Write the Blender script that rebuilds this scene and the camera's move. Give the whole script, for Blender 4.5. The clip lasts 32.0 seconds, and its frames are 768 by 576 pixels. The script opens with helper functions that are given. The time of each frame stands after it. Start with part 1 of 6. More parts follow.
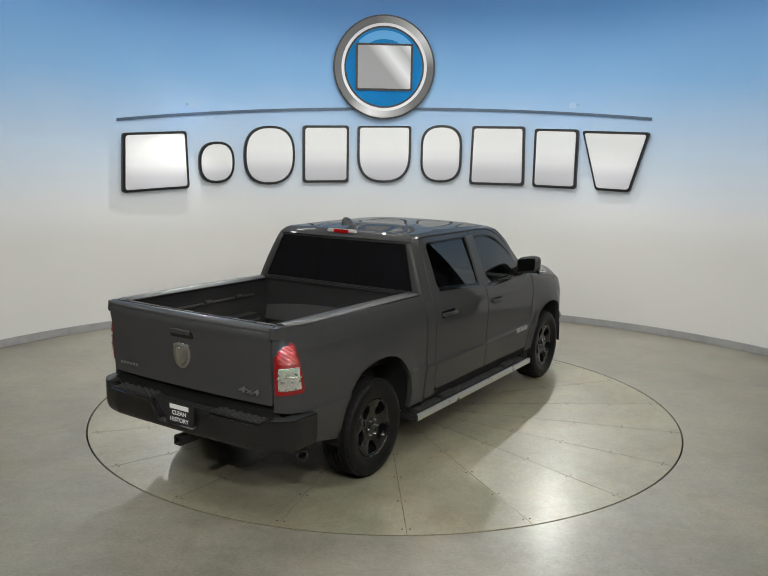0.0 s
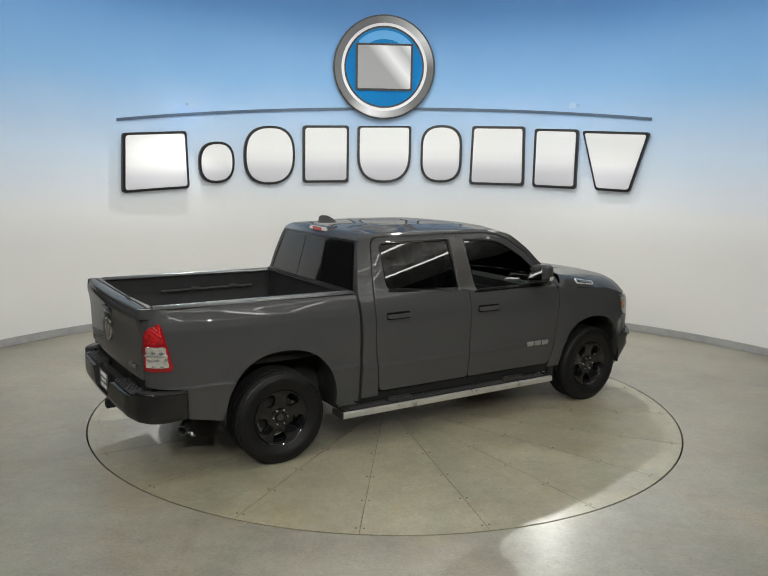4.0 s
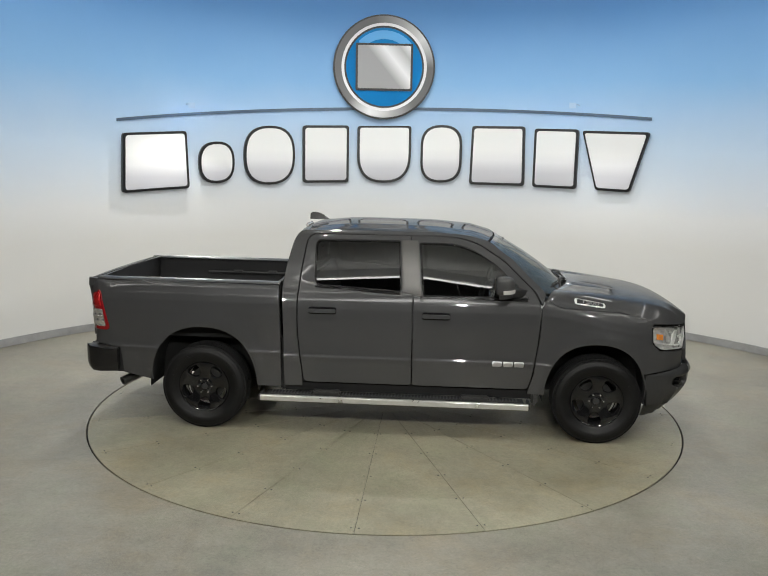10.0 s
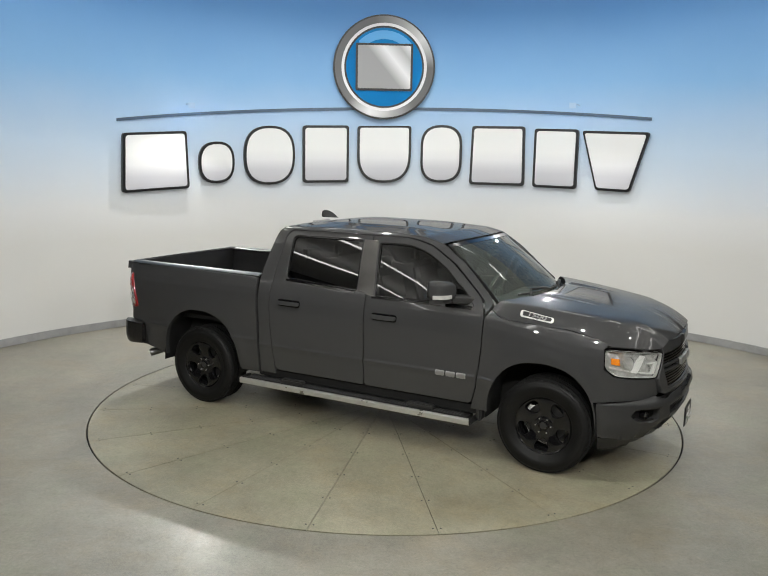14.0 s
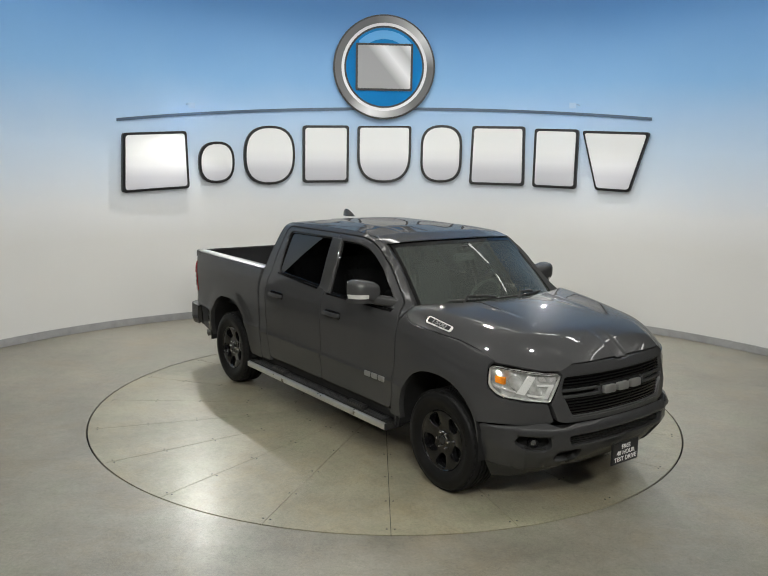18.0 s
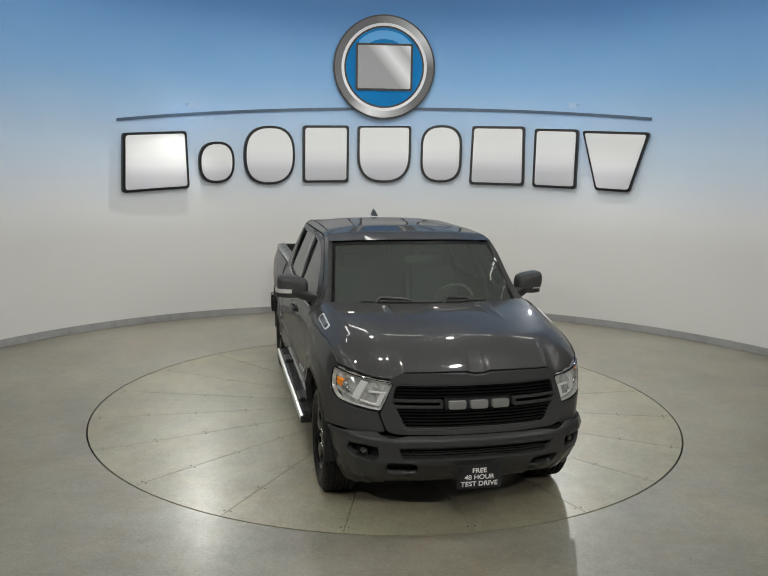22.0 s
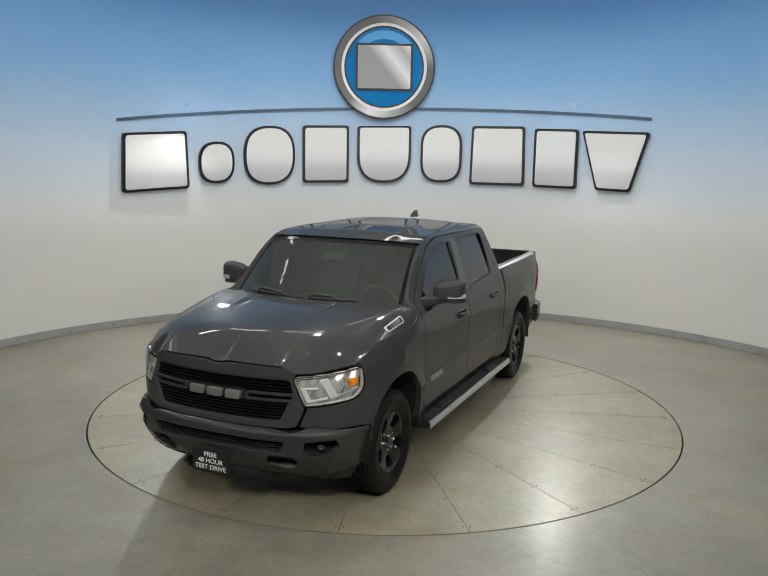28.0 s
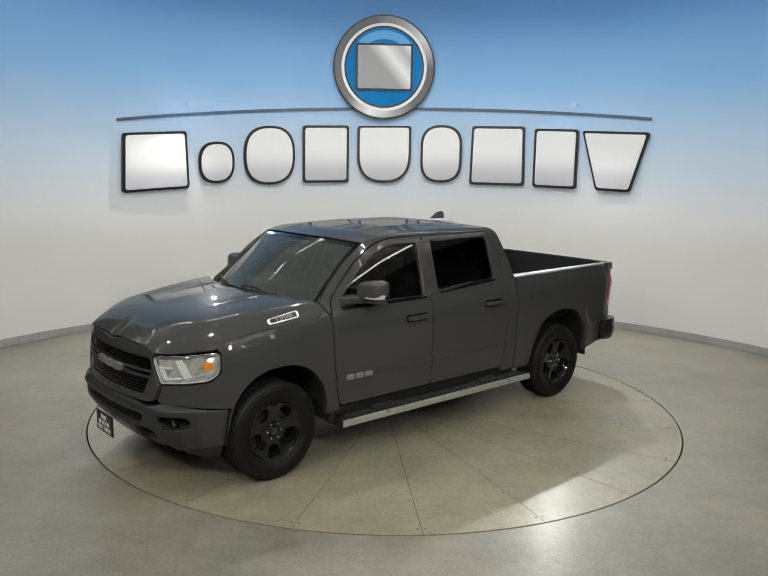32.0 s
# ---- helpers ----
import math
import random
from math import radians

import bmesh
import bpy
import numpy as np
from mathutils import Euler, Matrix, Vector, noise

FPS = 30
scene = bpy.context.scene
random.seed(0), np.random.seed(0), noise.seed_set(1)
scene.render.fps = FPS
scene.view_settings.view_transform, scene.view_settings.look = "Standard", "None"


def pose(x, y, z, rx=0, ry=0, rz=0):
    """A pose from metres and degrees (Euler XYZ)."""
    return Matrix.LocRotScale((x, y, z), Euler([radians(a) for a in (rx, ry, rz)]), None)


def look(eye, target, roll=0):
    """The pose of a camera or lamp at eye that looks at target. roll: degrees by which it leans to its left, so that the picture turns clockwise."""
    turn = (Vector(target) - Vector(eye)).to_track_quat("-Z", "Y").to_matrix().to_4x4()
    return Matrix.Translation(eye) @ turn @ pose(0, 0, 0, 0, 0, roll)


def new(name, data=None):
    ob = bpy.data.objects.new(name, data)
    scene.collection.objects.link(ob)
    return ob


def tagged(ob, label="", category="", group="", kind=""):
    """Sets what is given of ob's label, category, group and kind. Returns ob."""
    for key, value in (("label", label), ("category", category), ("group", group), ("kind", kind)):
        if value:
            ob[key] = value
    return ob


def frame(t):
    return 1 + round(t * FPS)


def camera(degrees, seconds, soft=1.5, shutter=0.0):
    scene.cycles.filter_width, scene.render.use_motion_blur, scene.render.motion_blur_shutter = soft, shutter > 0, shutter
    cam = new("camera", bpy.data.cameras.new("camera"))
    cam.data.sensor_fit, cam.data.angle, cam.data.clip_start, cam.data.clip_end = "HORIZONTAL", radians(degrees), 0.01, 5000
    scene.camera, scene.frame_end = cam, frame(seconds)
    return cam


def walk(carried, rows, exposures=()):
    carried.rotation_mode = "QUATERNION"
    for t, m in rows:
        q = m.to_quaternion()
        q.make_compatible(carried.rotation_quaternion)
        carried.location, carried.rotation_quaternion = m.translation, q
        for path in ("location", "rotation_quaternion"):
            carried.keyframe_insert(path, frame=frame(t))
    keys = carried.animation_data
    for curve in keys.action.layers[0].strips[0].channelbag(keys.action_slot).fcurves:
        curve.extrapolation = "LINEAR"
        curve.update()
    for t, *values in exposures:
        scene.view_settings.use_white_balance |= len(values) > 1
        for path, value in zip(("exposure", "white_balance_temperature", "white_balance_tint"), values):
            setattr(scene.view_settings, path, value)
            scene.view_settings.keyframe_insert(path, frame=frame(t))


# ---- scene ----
# camera, held on a stand in the mouth of the round booth
cam = camera(52.11, 32.0, 1.15)
EYE_AT = Vector((0.0, -8.059, 2.572))
FORE = Vector((-0.003888, 0.986719, -0.162388))
RIGHT = Vector((0.999828, 0.006777, 0.017238))
UPWARD = RIGHT.cross(FORE)
EYE = Matrix.Translation(EYE_AT) @ Matrix((RIGHT, UPWARD, -FORE)).transposed().to_4x4()
EXPOSURES = [(0, -0.36), (4, -0.22), (9, -0.19), (13, -0.19), (18, -0.33), (23, -0.6), (28, -0.53), (32, -0.36)]
walk(cam, [(0, EYE), (32, EYE)], EXPOSURES)

# the booth's round wall: middle, radius, height
MID, RAD, HIGH = Vector((0.139, -0.88, 0)), 6.05, 5.45
TABLE_R = 2.97
FRONT = -6.75  # the straight front edge of the booth's ceiling


def spin(t):
    """The turn of the turntable at t seconds, in degrees."""
    return 57.3 - 6.12 * t


# ---- light ----
world = bpy.data.worlds.new("world")
scene.world = world
world.use_nodes = True
world.node_tree.nodes["Background"].inputs[0].default_value = (0.9, 0.95, 1.0, 1)
world.node_tree.nodes["Background"].inputs[1].default_value = 0.02


def lamp(name, at, target, watts, size, spread=150, colour=(0.985, 0.98, 0.935)):
    data = bpy.data.lights.new(name, "AREA")
    data.shape, data.size, data.energy, data.color, data.spread = "DISK", size, watts, colour, radians(spread)
    ob = new(name, data)
    ob.matrix_world = look(at, target)
    return ob


# (degrees round the booth from its far side, distance from its middle, watts, spread)
# the two inner pairs are unseen lamps, added to brighten floor, hood and truck
LAMP_PLAN = [(-20, 3.0, 62, 172), (20, 3.0, 62, 172), (-140, 2.4, 44, 172), (140, 2.4, 44, 172), (-108, 4.8, 26, 165), (108, 4.8, 22, 165)]
LAMPS = []
for deg, r, watts, wide in LAMP_PLAN:
    p = (MID.x + r * math.sin(radians(deg)), MID.y + r * math.cos(radians(deg)), HIGH - 0.26)
    LAMPS.append(p)
    lamp("ceiling_lamp_light", (p[0], p[1], p[2] - 0.03), (p[0] * 0.85, p[1] * 0.85, 0), watts, 0.16, wide)
# two small strong lamps on arms from the round wall, which cast the truck's shadows towards the booth's mouth
WALL_LAMPS = [((2.75, 4.1, 3.4), (1.7, 0.4, 0.0), 66), ((-2.98, 4.0, 3.3), (-1.8, 0.4, 0.0), 58)]
for p, aim, watts in WALL_LAMPS:
    lamp("wall_lamp_light", p, aim, watts, 0.06, 140)


def oblong(name, m, watts, length, width, colour=(0.985, 0.98, 0.935)):
    data = bpy.data.lights.new(name, "AREA")
    data.shape, data.size, data.size_y, data.energy, data.color, data.spread = "RECTANGLE", length, width, watts, colour, radians(178)
    ob = new(name, data)
    ob.matrix_world = m
    return ob


# a bow of flat ceiling panels that wash the round wall, leaning a little towards it: degrees, watts
WASH_R, WASH_TILT = 4.3, 22
WASH = [(-60, 12), (-40, 8), (-20, 7), (0, 6.5), (20, 7), (40, 8), (60, 12)]
PANELS = []
for deg, watts in WASH:
    m = Matrix.Translation((MID.x + WASH_R * math.sin(radians(deg)), MID.y + WASH_R * math.cos(radians(deg)), HIGH - 0.3)) @ Matrix.Rotation(radians(-deg), 4, "Z") @ Matrix.Rotation(radians(WASH_TILT), 4, "X")
    PANELS.append(m)
    oblong("wash_panel_light", m @ Matrix.Translation((0, 0, -0.03)), watts, 0.96, 0.22)
# an added upward lamp beside the header strip, to brighten the ceiling above it
oblong("header_uplight", Matrix.Translation((0, FRONT + 0.12, HIGH - 0.5)) @ Matrix.Rotation(radians(180 - 35), 4, "X"), 55, 12.0, 0.06)
# spotlights along the header over the booth's mouth
for x, aim, watts in ((-2.75, -0.9, 48), (0.46, 0.2, 62), (3.6, 0.9, 42)):
    p = (x, FRONT - 0.2, 4.05)
    LAMPS.append(p)
    lamp("ceiling_lamp_light", (p[0], p[1], p[2] - 0.03), (aim, 0.0, 1.7), watts, 0.16, 100)


# ---- materials ----
def nodes_of(name):
    m = bpy.data.materials.new(name)
    m.use_nodes = True
    t = m.node_tree
    return m, t, t.nodes["Principled BSDF"]


def noise_of(t, scale, detail=4, space="Object", rough=0.6):
    c = t.nodes.new("ShaderNodeTexCoord")
    n = t.nodes.new("ShaderNodeTexNoise")
    n.inputs["Scale"].default_value, n.inputs["Detail"].default_value, n.inputs["Roughness"].default_value = scale, detail, rough
    t.links.new(c.outputs[space], n.inputs["Vector"])
    return n


def ramp_of(t, fac, stops):
    r = t.nodes.new("ShaderNodeValToRGB")
    e = r.color_ramp.elements
    while len(e) < len(stops):
        e.new(0.5)
    for k, (at, col) in enumerate(stops):
        e[k].position, e[k].color = at, (*col, 1)
    t.links.new(fac, r.inputs[0])
    return r


def shade(c, k):
    return tuple(min(1, v * k) for v in c)


def std(name, colour, rough=0.5, metal=0.0, coat=0.0, var=0.15, scale=6.0, fine=120.0, bump=0.0, coat_rough=0.04):
    """A surface with broad and fine variation of its colour, gloss and relief."""
    m, t, b = nodes_of(name)
    broad, grain = noise_of(t, scale), noise_of(t, fine, 2)
    mix = t.nodes.new("ShaderNodeMath")
    mix.operation = "MULTIPLY_ADD"
    mix.inputs[1].default_value = 0.35
    t.links.new(grain.outputs[0], mix.inputs[0])
    t.links.new(broad.outputs[0], mix.inputs[2])
    r = ramp_of(t, mix.outputs[0], [(0.45, shade(colour, 1 - var)), (0.9, shade(colour, 1 + var))])
    t.links.new(r.outputs[0], b.inputs["Base Color"])
    q = t.nodes.new("ShaderNodeMapRange")
    q.inputs["From Min"].default_value, q.inputs["From Max"].default_value = 0.3, 0.7
    q.inputs["To Min"].default_value, q.inputs["To Max"].default_value = rough * 0.88, min(1, rough * 1.12)
    t.links.new(broad.outputs[0], q.inputs["Value"])
    t.links.new(q.outputs[0], b.inputs["Roughness"])
    b.inputs["Metallic"].default_value = metal
    b.inputs["Coat Weight"].default_value = coat
    b.inputs["Coat Roughness"].default_value = coat_rough
    if bump:
        u = t.nodes.new("ShaderNodeBump")
        u.inputs["Strength"].default_value, u.inputs["Distance"].default_value = bump, 0.002
        t.links.new(grain.outputs[0], u.inputs["Height"])
        t.links.new(u.outputs[0], b.inputs["Normal"])
    return m


def glass(name, tint, gloss=1.45, haze_mix=0.0):
    """A tinted pane: clear by its tint, with a mirror gloss that grows towards grazing angles."""
    m = bpy.data.materials.new(name)
    m.use_nodes = True
    t = m.node_tree
    t.nodes.clear()
    out, mix, fres = t.nodes.new("ShaderNodeOutputMaterial"), t.nodes.new("ShaderNodeMixShader"), t.nodes.new("ShaderNodeFresnel")
    thru, shine = t.nodes.new("ShaderNodeBsdfTransparent"), t.nodes.new("ShaderNodeBsdfGlossy")
    thru.inputs[0].default_value = (*tint, 1)
    shine.inputs["Roughness"].default_value = 0.015
    fres.inputs[0].default_value = gloss
    t.links.new(fres.outputs[0], mix.inputs[0])
    if haze_mix:
        # a pale haze put into the pane's colour, for the ceiling's reflection in it
        haze, both_of = t.nodes.new("ShaderNodeBsdfDiffuse"), t.nodes.new("ShaderNodeMixShader")
        haze.inputs[0].default_value = (0.5, 0.55, 0.51, 1)
        both_of.inputs[0].default_value = haze_mix
        t.links.new(thru.outputs[0], both_of.inputs[1])
        t.links.new(haze.outputs[0], both_of.inputs[2])
        thru = both_of
    t.links.new(thru.outputs[0], mix.inputs[1])
    t.links.new(shine.outputs[0], mix.inputs[2])
    t.links.new(mix.outputs[0], out.inputs[0])
    return m


def glow(name, colour, strength):
    m, t, b = nodes_of(name)
    b.inputs["Base Color"].default_value = (*colour, 1)
    b.inputs["Emission Color"].default_value = (*colour, 1)
    b.inputs["Emission Strength"].default_value = strength
    return m


def paint(name, colour, rough=0.34, metal=0.12):
    """Metallic car paint: fine flakes under a clear coat."""
    m, t, b = nodes_of(name)
    flake, broad = noise_of(t, 900, 1), noise_of(t, 1.7, 3)
    r = ramp_of(t, flake.outputs[0], [(0.3, shade(colour, 0.75)), (0.75, shade(colour, 1.35))])
    t.links.new(r.outputs[0], b.inputs["Base Color"])
    b.inputs["Metallic"].default_value = metal
    b.inputs["Specular IOR Level"].default_value = 0.0
    q = t.nodes.new("ShaderNodeMapRange")
    q.inputs["To Min"].default_value, q.inputs["To Max"].default_value = rough * 0.85, rough * 1.15
    t.links.new(broad.outputs[0], q.inputs["Value"])
    t.links.new(q.outputs[0], b.inputs["Roughness"])
    b.inputs["Coat Weight"].default_value = 0.5
    b.inputs["Coat Roughness"].default_value = 0.03
    b.inputs["Coat IOR"].default_value = 1.75
    return m


def concrete(name, light, dark, rough=(0.36, 0.46)):
    """Sealed grey-beige concrete: clouds, blotches, fine sand grain and a worn gloss."""
    m, t, b = nodes_of(name)
    cloud, blot, mottle, sand = noise_of(t, 0.5, 5), noise_of(t, 2.4, 6, rough=0.65), noise_of(t, 11, 4), noise_of(t, 130, 3)
    total = None
    for n, k in ((cloud, 0.4), (blot, 0.34), (mottle, 0.16), (sand, 0.18)):
        q = t.nodes.new("ShaderNodeMath")
        q.operation = "MULTIPLY_ADD"
        q.inputs[1].default_value = k
        q.inputs[2].default_value = 0.0
        t.links.new(n.outputs[0], q.inputs[0])
        if total:
            t.links.new(total.outputs[0], q.inputs[2])
        total = q
    base = ramp_of(t, total.outputs[0], [(0.42, dark), (0.64, light)])
    hue = ramp_of(t, noise_of(t, 1.3, 5, rough=0.7).outputs[0], [(0.34, (0.94, 1.0, 0.95)), (0.5, (1.0, 1.0, 1.0)), (0.66, (1.04, 0.98, 0.89))])
    grit = ramp_of(t, noise_of(t, 38, 6, rough=0.85).outputs[0], [(0.34, (0.76, 0.76, 0.76)), (0.5, (1.0, 1.0, 1.0)), (0.66, (1.17, 1.17, 1.16))])
    last = base
    spots = ramp_of(t, noise_of(t, 8, 3, rough=0.55).outputs[0], [(0.7, (1.0, 1.0, 1.0)), (0.76, (0.7, 0.7, 0.7))])
    for lay in (hue, grit, spots):
        mx = t.nodes.new("ShaderNodeMix")
        mx.data_type, mx.blend_type = "RGBA", "MULTIPLY"
        mx.inputs[0].default_value = 1.0
        t.links.new(last.outputs[2] if last is not base else base.outputs[0], mx.inputs[6])
        t.links.new(lay.outputs[0], mx.inputs[7])
        last = mx
    t.links.new(last.outputs[2], b.inputs["Base Color"])
    q = t.nodes.new("ShaderNodeMapRange")
    q.inputs["From Min"].default_value, q.inputs["From Max"].default_value = 0.3, 0.7
    q.inputs["To Min"].default_value, q.inputs["To Max"].default_value = rough
    t.links.new(blot.outputs[0], q.inputs["Value"])
    t.links.new(q.outputs[0], b.inputs["Roughness"])
    b.inputs["Coat Weight"].default_value, b.inputs["Coat Roughness"].default_value = 0.3, 0.27
    u = t.nodes.new("ShaderNodeBump")
    u.inputs["Strength"].default_value, u.inputs["Distance"].default_value = 0.6, 0.003
    t.links.new(sand.outputs[0], u.inputs["Height"])
    t.links.new(u.outputs[0], b.inputs["Normal"])
    return m


def overlaid_sky(name):
    """White wall paint that turns towards the top into an added, laid-over sky."""
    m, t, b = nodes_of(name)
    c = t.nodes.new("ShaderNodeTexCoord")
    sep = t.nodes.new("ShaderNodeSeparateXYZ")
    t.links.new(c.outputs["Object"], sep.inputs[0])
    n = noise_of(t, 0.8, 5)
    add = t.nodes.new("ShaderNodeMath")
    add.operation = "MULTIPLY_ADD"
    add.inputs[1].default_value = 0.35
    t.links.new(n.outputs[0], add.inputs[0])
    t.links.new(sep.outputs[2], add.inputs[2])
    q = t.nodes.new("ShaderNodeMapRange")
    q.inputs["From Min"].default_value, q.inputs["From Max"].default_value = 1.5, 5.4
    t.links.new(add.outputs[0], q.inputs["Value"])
    # fades the added sky out beyond the stretch of wall in the camera's view
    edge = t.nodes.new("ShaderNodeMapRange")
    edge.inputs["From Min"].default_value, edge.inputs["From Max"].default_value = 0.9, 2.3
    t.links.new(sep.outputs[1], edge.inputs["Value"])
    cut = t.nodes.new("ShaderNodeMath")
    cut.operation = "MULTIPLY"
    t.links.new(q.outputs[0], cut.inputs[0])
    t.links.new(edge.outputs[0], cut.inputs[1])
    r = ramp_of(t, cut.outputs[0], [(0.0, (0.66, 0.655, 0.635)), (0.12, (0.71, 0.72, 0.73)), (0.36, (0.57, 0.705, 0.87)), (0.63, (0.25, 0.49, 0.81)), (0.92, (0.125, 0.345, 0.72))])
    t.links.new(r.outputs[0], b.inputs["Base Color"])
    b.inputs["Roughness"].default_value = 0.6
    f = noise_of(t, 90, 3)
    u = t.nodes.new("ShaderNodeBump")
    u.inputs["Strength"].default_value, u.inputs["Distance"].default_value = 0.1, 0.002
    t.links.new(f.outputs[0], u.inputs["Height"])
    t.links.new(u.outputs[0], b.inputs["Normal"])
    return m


M_BODY = paint("dark_grey_metallic_paint", (0.0489, 0.0491, 0.0502), 0.33)
M_BUMP = paint("bumper_paint", (0.0378, 0.0382, 0.039), 0.36)
M_RBUMP = paint("rear_bumper_coat", (0.011, 0.0108, 0.011), 0.4)
M_BLACK = std("black_plastic", (0.018, 0.018, 0.018), 0.5, bump=0.3, fine=300)
M_GLOSS = std("gloss_black", (0.006, 0.006, 0.0065), 0.09)
M_CAP = std("rail_plastic", (0.025, 0.025, 0.025), 0.42, bump=0.2, fine=260)
M_LINER = std("bed_liner", (0.015, 0.015, 0.0155), 0.62, bump=0.6, fine=220)
M_RUBBER = std("tyre_rubber", (0.005, 0.005, 0.005), 0.5, bump=0.15, fine=140, var=0.3)
M_TREAD = std("tread_rubber", (0.006, 0.006, 0.006), 0.8, bump=0.3, fine=160)
M_UNDER = std("underbody_black", (0.012, 0.012, 0.012), 0.75)
M_CHROME = std("chrome", (0.78, 0.78, 0.77), 0.1, 1.0, var=0.04)
M_STEEL = std("brushed_steel", (0.72, 0.72, 0.7), 0.3, 0.85, var=0.08, fine=400)
M_SILVER = std("silver_plastic", (0.34, 0.34, 0.335), 0.3, 0.7, var=0.06)
M_AMBER = std("amber_lens", (0.85, 0.27, 0.02), 0.2, coat=1.0, var=0.08)
M_RED = std("red_lens", (0.22, 0.003, 0.006), 0.1, coat=1.0, var=0.1)
M_REDLIT = std("bright_red_lens", (0.4, 0.008, 0.01), 0.12, 0.3, coat=1.0, var=0.55, scale=26)
M_TAILCLEAR = std("faceted_reflector", (0.8, 0.79, 0.76), 0.16, 0.8, coat=1.0, var=0.2, scale=30)
M_CLEAR = std("clear_lens", (0.62, 0.61, 0.59), 0.12, 0.35, coat=1.0, var=0.14, scale=30)
M_WHITE = std("white_print", (0.85, 0.85, 0.83), 0.5, var=0.03)
M_SIGNWHITE = std("sign_white", (0.82, 0.82, 0.84), 0.35, var=0.03, scale=1.5)
M_SIGNBLACK = std("sign_black", (0.012, 0.012, 0.014), 0.35, var=0.1)
M_SIGNBLUE = std("sign_blue", (0.001, 0.2, 0.52), 0.4, coat=0.0, var=0.08, scale=2)
M_SIGNBLUE.node_tree.nodes["Principled BSDF"].inputs["Specular IOR Level"].default_value = 0.1
M_SIGNPALE = std("sign_pale_blue", (0.1, 0.42, 0.8), 0.5, var=0.05, scale=2)
# matched to the sky behind, so that the wall lamps hardly show in view
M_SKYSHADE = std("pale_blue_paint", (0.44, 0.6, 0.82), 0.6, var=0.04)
M_SIGNLINE = std("sign_slate", (0.075, 0.12, 0.19), 0.4, var=0.08)
M_TINT = glass("privacy_glass", (0.05, 0.052, 0.055), 1.8)
M_FTINT = glass("tinted_glass", (0.1, 0.107, 0.104), 1.8)
M_SCREEN = glass("windscreen_glass", (0.2, 0.25, 0.222), 1.24, 0.085)
M_LENS = glass("lamp_lens", (0.92, 0.93, 0.93))
M_SEAT = std("seat_cloth", (0.07, 0.07, 0.072), 0.85, bump=0.3)
M_DASH = std("dash_plastic", (0.12, 0.125, 0.12), 0.7)
M_FLOOR = concrete("sealed_concrete", (0.29, 0.268, 0.219), (0.163, 0.152, 0.125))
M_TABLE = concrete("turntable_concrete", (0.334, 0.308, 0.224), (0.18, 0.168, 0.121))
M_WALL = overlaid_sky("wall_paint_added_sky")
M_SKIRT = std("grey_skirting", (0.3, 0.3, 0.3), 0.5)
M_CEIL = std("ceiling_paint", (0.86, 0.86, 0.84), 0.8, var=0.05, scale=1)
M_HALL = std("dark_hall_paint", (0.02, 0.02, 0.022), 0.9)
M_PIT = std("pit_black", (0.012, 0.012, 0.012), 0.9)
M_LAMPGLOW = glow("lamp_glow", (1.0, 0.97, 0.9), 40)
M_PANELGLOW = glow("panel_glow", (1.0, 0.98, 0.93), 6)
M_STRIP = glow("strip_glow", (1.0, 0.98, 0.95), 9)
M_BOLT = std("dark_bolt", (0.06, 0.06, 0.06), 0.5, 0.6)


for m in (M_RUBBER, M_LINER, M_UNDER, M_TREAD):
    m.node_tree.nodes["Principled BSDF"].inputs["Specular IOR Level"].default_value = 0.25


# ---- building tools ----
def finish(name, bm, material, parent=None, label="", smooth=True, category="", group="", kind=""):
    me = bpy.data.meshes.new(name)
    bmesh.ops.recalc_face_normals(bm, faces=bm.faces)
    if smooth:
        for f in bm.faces:
            f.smooth = True
        for e in bm.edges:
            e.smooth = len(e.link_faces) == 2 and e.calc_face_angle(3.2) < 0.7
    bm.to_mesh(me)
    bm.free()
    me.materials.append(material)
    ob = new(name, me)
    if parent:
        ob.parent = parent
    return tagged(ob, label, category, group, kind)


def part(name, bm, material, parent, label=""):
    return finish(name, bm, material, parent, label)


def add_box(bm, c, size, bevel=0.0, turn=None, seg=2):
    r = bmesh.ops.create_cube(bm, size=1)
    vs = r["verts"]
    bmesh.ops.scale(bm, vec=size, verts=vs)
    if bevel:
        es = list({e for v in vs for e in v.link_edges})
        r = bmesh.ops.bevel(bm, geom=es, offset=bevel, segments=seg, affect="EDGES", clamp_overlap=True)
        vs = list({v for f in r["faces"] for v in f.verts} | {v for v in vs if v.is_valid})
    if turn:
        bmesh.ops.rotate(bm, cent=(0, 0, 0), matrix=turn.to_3x3(), verts=vs)
    bmesh.ops.translate(bm, vec=c, verts=vs)
    return vs


def box(c, size, bevel=0.0, turn=None):
    bm = bmesh.new()
    add_box(bm, c, size, bevel, turn)
    return bm


